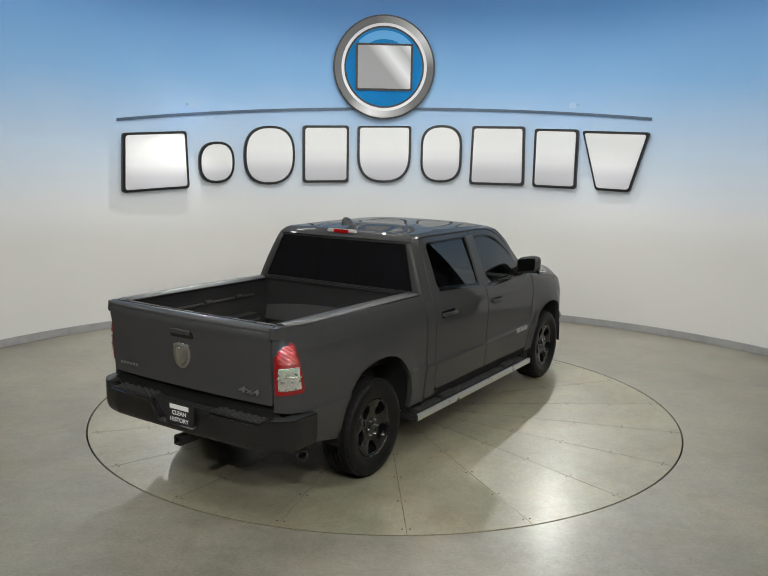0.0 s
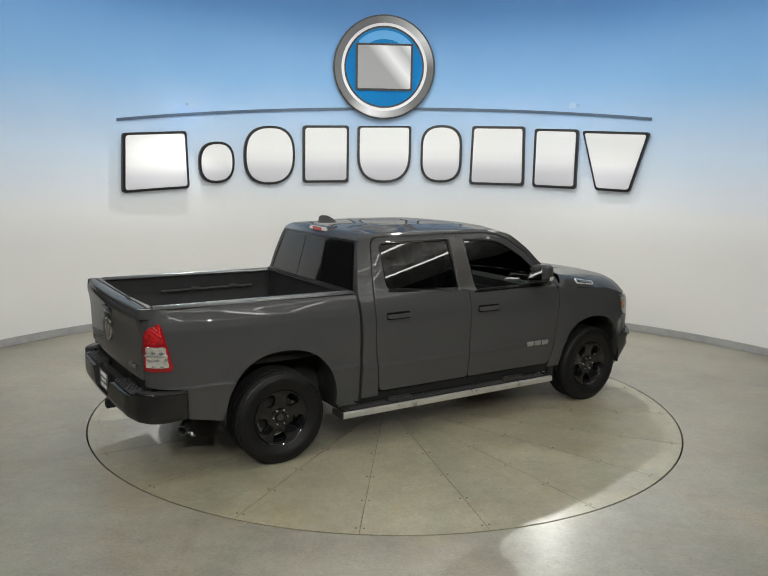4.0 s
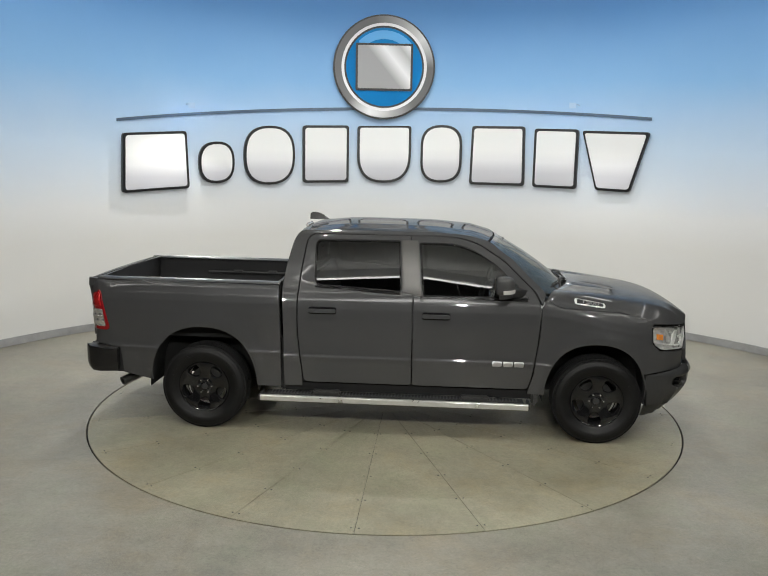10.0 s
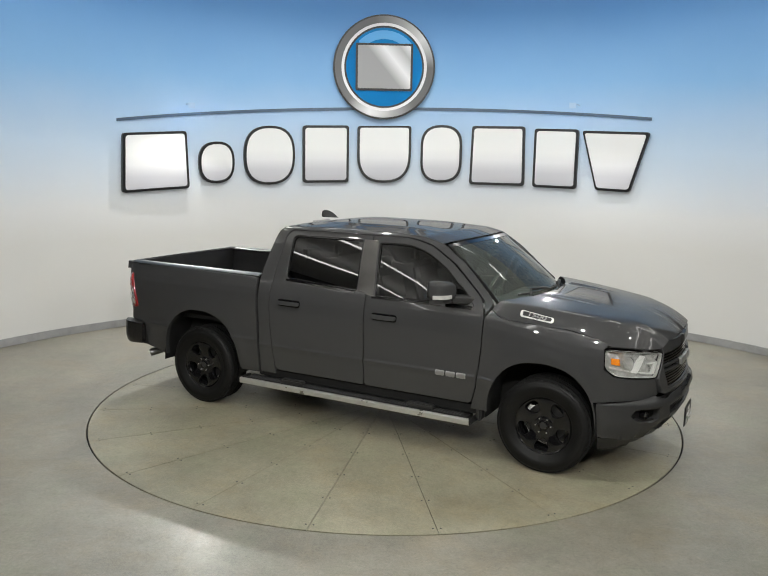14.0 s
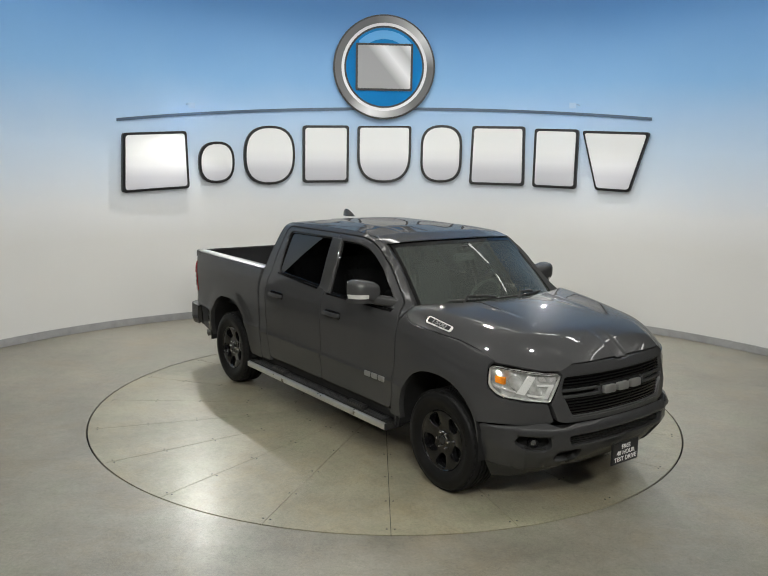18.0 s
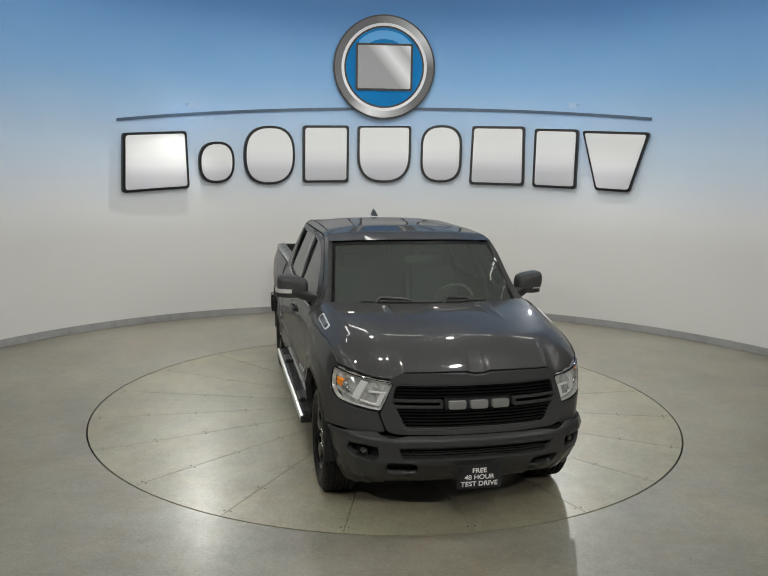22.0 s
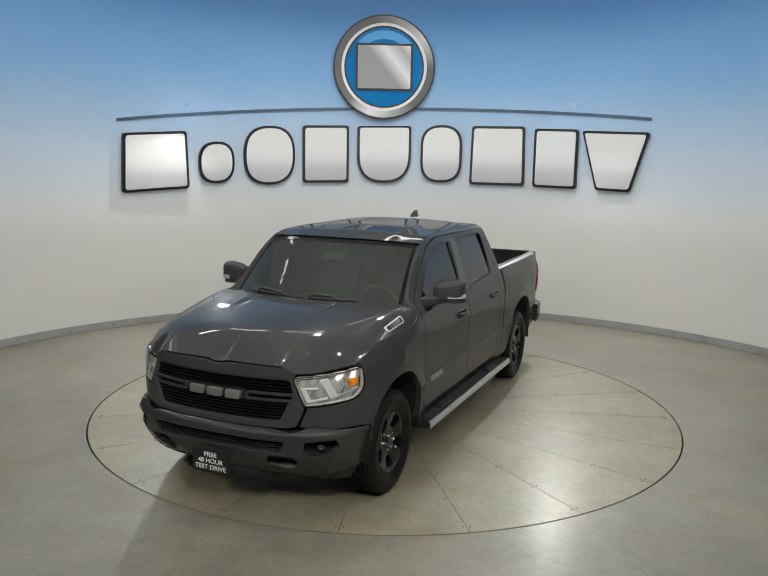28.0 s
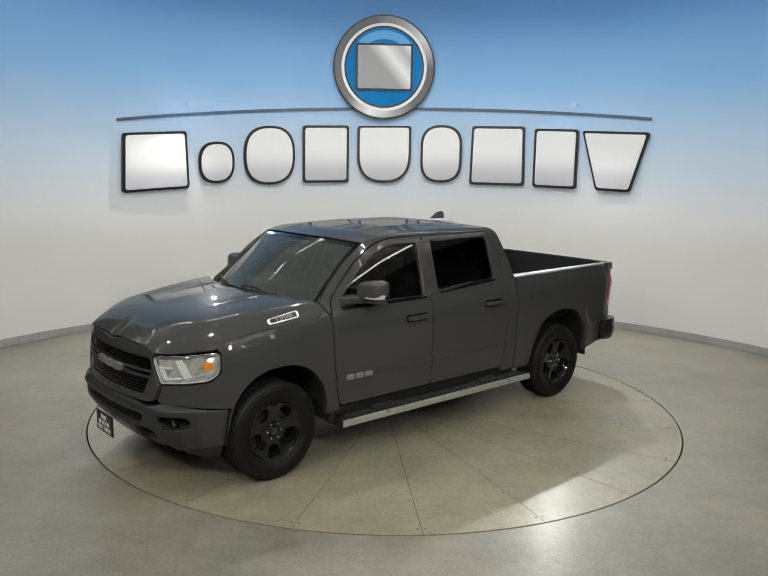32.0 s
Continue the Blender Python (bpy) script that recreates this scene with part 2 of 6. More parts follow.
def add_lathe(bm, profile, seg, place, closed=False, caps=True):
    """Turns (radius, along) pairs round the z axis, then puts them by the matrix place."""
    rings = []
    for r, h in profile:
        rings.append([bm.verts.new(place @ Vector((r * math.cos(2 * math.pi * k / seg), r * math.sin(2 * math.pi * k / seg), h))) for k in range(seg)])
    pairs = list(zip(rings, rings[1:]))
    if closed:
        pairs.append((rings[-1], rings[0]))
    for a, b in pairs:
        for k in range(seg):
            bm.faces.new((a[k], a[(k + 1) % seg], b[(k + 1) % seg], b[k]))
    if caps and not closed:
        if profile[0][0] > 1e-4:
            bm.faces.new(rings[0][::-1])
        if profile[-1][0] > 1e-4:
            bm.faces.new(rings[-1])


def lathe(profile, seg, place, closed=False, caps=True):
    bm = bmesh.new()
    add_lathe(bm, profile, seg, place, closed, caps)
    return bm


def add_tube(bm, path, radius, seg=10):
    path = [Vector(p) for p in path]
    rings = []
    for k, p in enumerate(path):
        d = (path[min(k + 1, len(path) - 1)] - path[max(k - 1, 0)]).normalized()
        side = d.cross(Vector((0, 0, 1)) if abs(d.z) < 0.9 else Vector((1, 0, 0))).normalized()
        up = side.cross(d)
        rings.append([bm.verts.new(p + radius * (side * math.cos(2 * math.pi * j / seg) + up * math.sin(2 * math.pi * j / seg))) for j in range(seg)])
    for a, b in zip(rings, rings[1:]):
        for j in range(seg):
            bm.faces.new((a[j], a[(j + 1) % seg], b[(j + 1) % seg], b[j]))
    bm.faces.new(rings[0][::-1])
    bm.faces.new(rings[-1])


def tube(path, radius, seg=10):
    bm = bmesh.new()
    add_tube(bm, path, radius, seg)
    return bm


def rounded(poly, radius, n=5):
    """The closed outline poly with its corners rounded; a corner (a, b, r) takes its own radius."""
    out = []
    for k, c in enumerate(poly):
        r = c[2] if len(c) > 2 else radius
        p, a, b = np.array(c[:2], float), np.array(poly[k - 1][:2], float), np.array(poly[(k + 1) % len(poly)][:2], float)
        la, lb = np.linalg.norm(a - p), np.linalg.norm(b - p)
        ra, rb = min(r, la * 0.48), min(r, lb * 0.48)
        if r <= 0:
            out.append(tuple(p))
            continue
        pa, pb = p + (a - p) / la * ra, p + (b - p) / lb * rb
        for j in range(n + 1):
            u = j / n
            out.append(tuple((1 - u) ** 2 * pa + 2 * u * (1 - u) * p + u * u * pb))
    return out


def dense(loop, step):
    out = []
    for k, p in enumerate(loop):
        q = loop[(k + 1) % len(loop)]
        n = max(1, int(math.hypot(q[0] - p[0], q[1] - p[1]) / step))
        for j in range(n):
            out.append((p[0] + (q[0] - p[0]) * j / n, p[1] + (q[1] - p[1]) * j / n))
    return out


def inside(x, y, loop):
    hit = np.zeros(len(x), bool)
    lx, ly = np.array(loop).T
    for k in range(len(loop)):
        x0, y0, x1, y1 = lx[k - 1], ly[k - 1], lx[k], ly[k]
        if y0 == y1:
            continue
        c = ((y0 > y) != (y1 > y)) & (x < (x1 - x0) * (y - y0) / (y1 - y0) + x0)
        hit ^= c
    return hit


from mathutils.geometry import delaunay_2d_cdt


def grow2(loop, d):
    """The outline, moved outward by d."""
    p = np.array(loop)
    area = 0.5 * np.sum(p[:, 0] * np.roll(p[:, 1], -1) - np.roll(p[:, 0], -1) * p[:, 1])
    a, b = np.roll(p, 1, 0), np.roll(p, -1, 0)
    t = (b - a) / np.maximum(np.hypot(*(b - a).T), 1e-9)[:, None]
    n = np.stack([t[:, 1], -t[:, 0]], -1) * math.copysign(1, area)
    return [tuple(q) for q in p + n * d]


def panel(name, outer, fn, material, parent, holes=(), thick=0.02, step=0.05, label="", round_by=0.004, toward=None, folds=()):
    """A skin cut from the surface fn(a, b) along the outline outer, less the holes, with rounded, turned-in edges."""
    rims = [dense(outer, step)] + [dense(h, step) for h in holes]
    loops = [grow2(lo, -round_by if k == 0 else round_by) for k, lo in enumerate(rims)]
    pts, edges = [], []
    for lo in loops:
        n0 = len(pts)
        pts += lo
        edges += [(n0 + k, n0 + (k + 1) % len(lo)) for k in range(len(lo))]
    ar = np.array(loops[0])
    gx, gy = np.meshgrid(np.arange(ar[:, 0].min() + step * 0.5, ar[:, 0].max(), step), np.arange(ar[:, 1].min() + step * 0.5, ar[:, 1].max(), step))
    gx, gy = gx.ravel(), gy.ravel()
    for fold in folds:
        # rows of points along a fold of the surface
        fx = np.arange(ar[:, 0].min(), ar[:, 0].max(), step * 0.5)
        fy = np.array([fold(v) for v in fx])
        gap = np.abs(gy - np.interp(gx, fx, fy)) > 0.006
        gx, gy = np.concatenate([gx[gap], fx]), np.concatenate([gy[gap], fy])
    ok = inside(gx, gy, loops[0])
    for h in loops[1:]:
        ok &= ~inside(gx, gy, h)
    near = np.array(pts)
    gx, gy = gx[ok], gy[ok]
    if len(gx):
        far = np.min((gx[:, None] - near[None, :, 0]) ** 2 + (gy[:, None] - near[None, :, 1]) ** 2, axis=1) > (0.2 * step) ** 2
        pts = pts + list(zip(gx[far], gy[far]))
    vs, _, fs, _, _, _ = delaunay_2d_cdt([Vector(p) for p in pts], edges, [], 0, 1e-6)
    vs = np.array([tuple(v) for v in vs])
    tri = np.array([f for f in fs if len(f) == 3])
    cen = vs[tri].mean(axis=1)
    keep = inside(cen[:, 0], cen[:, 1], loops[0])
    for h in loops[1:]:
        keep &= ~inside(cen[:, 0], cen[:, 1], h)
    tri = tri[keep]

    def at(p):
        e = 0.004
        a, b = Vector(fn(p[0] + e, p[1])) - Vector(fn(p[0] - e, p[1])), Vector(fn(p[0], p[1] + e)) - Vector(fn(p[0], p[1] - e))
        return Vector(fn(p[0], p[1])), a.cross(b).normalized()

    place = [at(p) for p in vs]
    mid = sum((p for p, _ in place), Vector()) / len(place)
    # outward: away from the thing's own middle line
    ref = Vector((mid.x * 0.3, 0, 0.7))
    flip = sum(((p - ref) if toward is None else Vector(toward)).dot(n) for p, n in place) < 0
    verts = [tuple(p) for p, _ in place]
    norms = [tuple(-n if flip else n) for _, n in place]
    faces = []
    for f in tri:
        a, b, c = (Vector(verts[i]) for i in f)
        nn = Vector(norms[f[0]])
        faces.append(tuple(int(i) for i in (f if (b - a).cross(c - a).dot(nn) > 0 else f[::-1])))
    nfront = len(tri)
    drop = min(round_by * 0.8, thick * 0.5)
    for lo, rim in zip(loops, rims):
        n0, m = len(verts), len(lo)
        for p, r in zip(lo, rim):
            q, n = at(p)
            w = Vector(fn(*r))
            n = -n if flip else n
            out = w - q
            out -= n * out.dot(n)
            out = out.normalized() if out.length > 1e-6 else n
            verts += [tuple(q), tuple(w - n * drop), tuple(w - n * thick)]
            norms += [tuple(n), tuple((n * 0.35 + out * 0.94).normalized()), tuple(out)]
        for k in range(m):
            a, b = n0 + 3 * k, n0 + 3 * ((k + 1) % m)
            for c in (0, 1):
                f = (a + c, b + c, b + c + 1, a + c + 1)
                p0, p1, p2 = (Vector(verts[i]) for i in f[:3])
                faces.append(f if (p1 - p0).cross(p2 - p0).dot(Vector(norms[f[2]])) > 0 else f[::-1])
    me = bpy.data.meshes.new(name)
    me.from_pydata(verts, [], faces)
    me.polygons.foreach_set("use_smooth", [True] * len(faces))
    me.normals_split_custom_set([norms[lp.vertex_index] for lp in me.loops])
    me.materials.append(material)
    ob = new(name, me)
    ob.parent = parent
    return tagged(ob, label)


def sheet(fn, nu, nv, thick=0.0):
    """A mesh of fn(u, v), u and v from 0 to 1."""
    bm = bmesh.new()
    g = [[bm.verts.new(fn(i / nu, j / nv)) for j in range(nv + 1)] for i in range(nu + 1)]
    for i in range(nu):
        for j in range(nv):
            bm.faces.new((g[i][j], g[i + 1][j], g[i + 1][j + 1], g[i][j + 1]))
    if thick:
        bm.normal_update()
        bmesh.ops.solidify(bm, geom=bm.faces[:], thickness=thick)
    return bm


def prism(loop, fn0, fn1):
    """A solid between the outline as placed by fn0 and by fn1."""
    bm = bmesh.new()
    a, b = [bm.verts.new(fn0(*p)) for p in loop], [bm.verts.new(fn1(*p)) for p in loop]
    for k in range(len(loop)):
        bm.faces.new((a[k], a[(k + 1) % len(loop)], b[(k + 1) % len(loop)], b[k]))
    bm.faces.new(a[::-1])
    bm.faces.new(b)
    return bm


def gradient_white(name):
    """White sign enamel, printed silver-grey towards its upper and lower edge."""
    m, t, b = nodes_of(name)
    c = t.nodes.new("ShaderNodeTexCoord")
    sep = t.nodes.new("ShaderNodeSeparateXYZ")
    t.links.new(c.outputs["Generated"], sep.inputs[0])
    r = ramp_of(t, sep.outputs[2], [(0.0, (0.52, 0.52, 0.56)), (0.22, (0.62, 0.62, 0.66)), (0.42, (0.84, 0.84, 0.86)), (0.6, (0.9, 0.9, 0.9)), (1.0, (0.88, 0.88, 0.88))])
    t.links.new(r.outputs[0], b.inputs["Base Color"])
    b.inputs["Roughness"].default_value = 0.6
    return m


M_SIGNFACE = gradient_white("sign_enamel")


def turned_metal(name, turn, stops, spread="RADIAL"):
    """Printed brushed metal whose shine runs round the middle (RADIAL) or across (LINEAR)."""
    m, t, b = nodes_of(name)
    c, mp, g = t.nodes.new("ShaderNodeTexCoord"), t.nodes.new("ShaderNodeMapping"), t.nodes.new("ShaderNodeTexGradient")
    g.gradient_type = spread
    mp.inputs["Rotation"].default_value = turn
    t.links.new(c.outputs["Object"], mp.inputs[0])
    t.links.new(mp.outputs[0], g.inputs[0])
    r = ramp_of(t, g.outputs[0], stops)
    t.links.new(r.outputs[0], b.inputs["Base Color"])
    b.inputs["Roughness"].default_value, b.inputs["Metallic"].default_value = 0.4, 0.15
    return m


def greys(*stops):
    return [(at, (v, v, v * 1.02)) for at, v in stops]


M_RIM = turned_metal("rim_metal", (radians(-90), 0, radians(0)), greys((0.0, 0.11), (0.12, 0.16), (0.2, 0.8), (0.28, 0.4), (0.36, 0.13), (0.5, 0.1), (0.6, 0.62), (0.68, 0.32), (0.78, 0.1), (1.0, 0.11)))
M_BLOCKMETAL = turned_metal("block_metal", (radians(-90), 0, radians(-40)), greys((0.0, 0.3), (0.2, 0.75), (0.4, 0.4), (0.55, 0.8), (0.75, 0.45), (1.0, 0.8)), "LINEAR")


def text_mesh(words, size, depth, place, name, material, parent, squeeze=1.0):
    cu = bpy.data.curves.new(name, "FONT")
    cu.body, cu.size, cu.extrude, cu.align_x, cu.align_y, cu.offset = words, size, depth, "CENTER", "CENTER", size * 0.012
    tmp = new(name, cu)
    me = bpy.data.meshes.new_from_object(tmp.evaluated_get(bpy.context.evaluated_depsgraph_get()))
    bpy.data.objects.remove(tmp)
    me.transform(place @ Matrix.Diagonal((squeeze, 1, 1, 1)))
    me.materials.clear()
    me.materials.append(material)
    ob = new(name, me)
    ob.parent = parent
    return ob

M_STEPPAD = std("step_rubber", (0.055, 0.055, 0.056), 0.35, bump=0.2, fine=200)
M_FOG = std("fog_glass", (0.15, 0.15, 0.145), 0.1, 0.6, coat=1.0, var=0.5, scale=60)


# ---- the booth ----
def ring_pt(deg, r, z):
    """A point of the booth's circle; 0 degrees lies straight away from the camera."""
    return Vector((MID.x + r * math.sin(radians(deg)), MID.y + r * math.cos(radians(deg)), z))


# the wall runs this far to its left and right; the gap is the booth's mouth
END_L, END_R = -64, 60


def arc_solid(a0, a1, r0, r1, z0, z1, n):
    bm = bmesh.new()
    loops = []
    for k in range(n + 1):
        a = a0 + (a1 - a0) * k / n
        loops.append([bm.verts.new(ring_pt(a, r, z)) for r, z in ((r0, z0), (r1, z0), (r1, z1), (r0, z1))])
    for p, q in zip(loops, loops[1:]):
        for j in range(4):
            bm.faces.new((p[j], p[(j + 1) % 4], q[(j + 1) % 4], q[j]))
    bm.faces.new(loops[0])
    bm.faces.new(loops[-1][::-1])
    return bm


finish("wall_round", arc_solid(END_L, END_R, RAD, RAD + 0.15, 0, HIGH, 120), M_WALL, None, "curved white booth wall with an added, laid-over blue sky", kind="structure")
finish("baseboard", arc_solid(END_L, END_R, RAD - 0.02, RAD - 0.003, 0.004, 0.11, 120), M_SKIRT, None, "grey skirting along the curved wall", kind="structure")
# ceiling over the booth and the floor round it
outline = [(9.0, 7.6), (9.0, FRONT), (-9.0, FRONT), (-9.0, 7.6)]
finish("ceiling", prism(outline, lambda x, y: Vector((x, y, HIGH)), lambda x, y: Vector((x, y, HIGH + 0.12))), M_CEIL, None, "pale grey booth ceiling", kind="structure")

# floor with a round opening for the turntable, and the pit under it
bm = bmesh.new()
a, b, c = [], [], []
for k in range(128):
    t = 2 * math.pi * k / 128
    ca, sa = math.cos(t), math.sin(t)
    e = 16 / max(abs(ca), abs(sa))
    a.append(bm.verts.new((ca * e, sa * e, 0)))
    b.append(bm.verts.new(((TABLE_R + 0.012) * ca, (TABLE_R + 0.012) * sa, 0)))
    c.append(bm.verts.new(((TABLE_R + 0.012) * ca, (TABLE_R + 0.012) * sa, -0.12)))
for k in range(128):
    j = (k + 1) % 128
    bm.faces.new((a[k], a[j], b[j], b[k]))
    bm.faces.new((b[k], b[j], c[j], c[k]))
finish("floor", bm, M_FLOOR, None, "sealed grey-beige concrete floor", kind="structure")
finish("floor_pit", lathe([(0.001, -0.1), (TABLE_R + 0.3, -0.1)], 64, Matrix()), M_PIT, None, "dark pit under the turntable", kind="structure")

# the dark hall outside the booth's mouth
for nm, cc, ss in (("wall_hall_back", (0, -15.0, 3.5), (32, 0.2, 7)), ("wall_hall_left", (-15.0, -4, 3.5), (0.2, 22, 7)), ("wall_hall_right", (15.0, -4, 3.5), (0.2, 22, 7)), ("wall_hall_far", (0, 8.0, 3.5), (32, 0.2, 7))):
    finish(nm, box(cc, ss), M_HALL, None, "dark wall of the surrounding hall", kind="structure")
finish("hall_ceiling", box((0, -4, 7.1), (32, 24, 0.2)), M_HALL, None, "dark hall ceiling", kind="structure")
finish("wall_header", box((0, FRONT - 0.08, HIGH - 0.1), (18, 0.14, 0.44)), M_CEIL, None, "pale header over the mouth of the booth", kind="structure")
# a loop of light strips: along the header, and hung out over the hall
def light_strip(c, size):
    finish("light_strip", box(c, size, 0.008), M_STRIP, None, "white light strip over the mouth of the booth", category="light strip", group="light strips")


light_strip((0, FRONT - 0.08, HIGH - 0.345), (17, 0.06, 0.04))
light_strip((0, FRONT - 1.5, HIGH - 0.345), (17, 0.06, 0.04))
for x in (-5.4, -7.0, 5.4, 7.0):
    light_strip((x, -2.4, HIGH - 0.32), (0.06, 8.4, 0.04))
    for y in (-6.0, 1.0):
        finish("strip_rod", tube([(x, y, HIGH - 0.31), (x, y, HIGH + 0.01)], 0.008, 6), M_BLACK, None, "thin black rod that holds the light strip", category="rod", group="strip rods")
for y in (FRONT - 1.5,):
    for x in (-7, -3.5, 3.5, 7):
        finish("strip_rod", tube([(x, y, HIGH - 0.33), (x, y, 7.01)], 0.008, 6), M_BLACK, None, "thin black rod that holds the light strip", category="rod", group="strip rods")

# ceiling lamps
def ceiling_lamp(p):
    base = new("ceiling_lamp")
    base.matrix_world = Matrix.Translation(p)
    tagged(base, "round black ceiling spotlight with a bright lens", "spotlight", "ceiling spotlights")
    part("housing", lathe([(0.1, 0.17), (0.11, 0.05), (0.11, -0.02), (0.095, -0.02), (0.09, 0.06)], 20, Matrix()), M_BLACK, base)
    part("lens", lathe([(0.001, 0.02), (0.085, 0.02)], 20, Matrix()), M_LAMPGLOW, base, "glowing white lens")
    part("drop_rod", tube([(0, 0, 0.16), (0, 0, HIGH - p[2] + 0.01)], 0.014, 8), M_BLACK, base)


for p in LAMPS:
    ceiling_lamp(p)


def wash_panel(m):
    base = new("ceiling_panel_light")
    base.matrix_world = m
    tagged(base, "flat white oblong ceiling light panel on two rods", "panel light", "ceiling light panels")
    part("housing", box((0, 0, 0.02), (1.06, 0.3, 0.05), 0.01), M_CEIL, base)
    part("diffuser", box((0, 0, -0.01), (0.98, 0.23, 0.02), 0.004), M_PANELGLOW, base, "glowing white diffuser")
    for x in (-0.4, 0.4):
        top = m.inverted() @ (m @ Vector((x, 0, 0.04)) + Vector((0, 0, 0.33)))
        part("rod", tube([(x, 0, 0.04), top], 0.008, 6), M_BLACK, base)


for m in PANELS:
    wash_panel(m)


def wall_lamp(p, aim):
    base = new("wall_lamp")
    base.matrix_world = Matrix.Translation(p)
    tagged(base, "small pale blue shaded spotlight on an arm from the curved wall", "spotlight", "wall spotlights")
    m = look((0, 0, 0), Vector(aim) - Vector(p)) @ Matrix.Translation((0, 0, 0.006))
    part("lens", lathe([(0.001, 0.0), (0.03, 0.0)], 20, m), M_LAMPGLOW, base, "glowing white lens")
    part("housing", lathe([(0.02, 0.05), (0.034, 0.03), (0.036, 0.002), (0.033, 0.002)], 20, m), M_SKYSHADE, base)
    # a shade, turned to hide the lens from the camera, and the arm
    d = Vector((EYE_AT.x - p[0], EYE_AT.y - p[1], 0)).normalized()
    side = Vector((-d.y, d.x, 0))
    part("shade", prism(rounded([(-0.05, -0.036), (0.05, -0.036), (0.05, 0.045), (-0.05, 0.045)], 0.01, 3), lambda x, z: d * 0.12 + side * x + Vector((0, 0, z)), lambda x, z: d * 0.124 + side * x + Vector((0, 0, z))), M_SKYSHADE, base)
    part("shade_roof", prism([(-0.05, -0.06), (0.05, -0.06), (0.05, 0.122), (-0.05, 0.122)], lambda x, y: d * y + side * x + Vector((0, 0, 0.041)), lambda x, y: d * y + side * x + Vector((0, 0, 0.045))), M_SKYSHADE, base)
    out = Vector((p[0] - MID.x, p[1] - MID.y, 0))
    foot = Vector((MID.x, MID.y, p[2])) + out.normalized() * (RAD + 0.02) - Vector(p)
    part("arm", tube([(0, 0, 0.043), foot + Vector((0, 0, 0.043))], 0.008, 6), M_SKYSHADE, base)


for p, aim, watts in WALL_LAMPS:
    wall_lamp(p, aim)


# ---- the laid-over sign, built onto the wall to fit the camera's view ----
def wall_at(u, z, proud):
    """A place on the round wall: u metres along it from its middle, z up, proud of it."""
    return ring_pt(math.degrees(u / RAD), RAD - proud, z)


def slab(name, loop, p0, p1, material, parent, label=""):
    loop = dense(loop, 0.12)
    cu, cz = sum(p[0] for p in loop) / len(loop), sum(p[1] for p in loop) / len(loop)
    bm = bmesh.new()
    back = [bm.verts.new(wall_at(u, z, p0)) for u, z in loop]
    front = [bm.verts.new(wall_at(u, z, p1)) for u, z in loop]
    inner = [bm.verts.new(wall_at(cu + (u - cu) * 0.5, cz + (z - cz) * 0.5, p1)) for u, z in loop]
    mid = bm.verts.new(wall_at(cu, cz, p1))
    n = len(loop)
    for k in range(n):
        j = (k + 1) % n
        bm.faces.new((back[k], back[j], front[j], front[k]))
        bm.faces.new((front[k], front[j], inner[j], inner[k]))
        bm.faces.new((inner[k], inner[j], mid))
    return part(name, bm, material, parent, label)


def grow(loop, d):
    cu, cz = sum(p[0] for p in loop) / len(loop), sum(p[1] for p in loop) / len(loop)
    hu, hz = max(abs(p[0] - cu) for p in loop), max(abs(p[1] - cz) for p in loop)
    return [(cu + (u - cu) * (1 + d / hu), cz + (z - cz) * (1 + d / hz)) for u, z in loop]


def sign_block(cu, cz, poly, radius, tilt):
    """One white block of the sign with a black edge; tilt raises its one end."""
    loop = [(cu + x, cz + y + tilt * x) for x, y in rounded(poly, radius, 8)]
    base = new("sign_block")
    base.matrix_world = Matrix.Translation(wall_at(cu, cz, 0))
    inv = base.matrix_world.inverted()
    tagged(base, "white raised block of a laid-over sign with a black edge", "sign", "sign blocks on the wall")
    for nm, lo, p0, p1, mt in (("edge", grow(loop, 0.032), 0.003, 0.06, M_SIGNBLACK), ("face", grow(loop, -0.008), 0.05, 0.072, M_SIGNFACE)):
        ob = slab(nm, lo, p0, p1, mt, base)
        ob.data.transform(inv)


# (middle along the wall, bottom, top, width at the foot, width at the head, corner radius at the foot, at the head, tilt)
BLOCKS = [(-3.96, 2.07, 2.88, 0.99, 0.93, 0.05, 0.05, 0.06), (-2.99, 2.18, 2.76, 0.51, 0.51, 0.27, 0.27, 0.05), (-2.13, 2.16, 3.03, 0.77, 0.77, 0.4, 0.4, 0.04), (-1.2, 2.2, 3.06, 0.7, 0.7, 0.05, 0.05, 0.022), (-0.23, 2.21, 3.08, 0.83, 0.83, 0.42, 0.05, 0.017),
          (0.72, 2.23, 3.1, 0.62, 0.62, 0.3, 0.3, 0.01), (1.65, 2.21, 3.09, 0.84, 0.8, 0.05, 0.05, -0.005), (2.59, 2.19, 3.05, 0.64, 0.64, 0.05, 0.05, -0.02), (3.52, 2.17, 3.01, 0.5, 0.98, 0.05, 0.05, -0.03)]
for cu, z0, z1, w0, w1, r0, r1, tilt in BLOCKS:
    h = (z1 - z0) / 2
    sign_block(cu, (z0 + z1) / 2, [(-w0 / 2, -h, r0), (w0 / 2, -h, r0), (w1 / 2, h, r1), (-w1 / 2, h, r1)], 0.05, tilt)

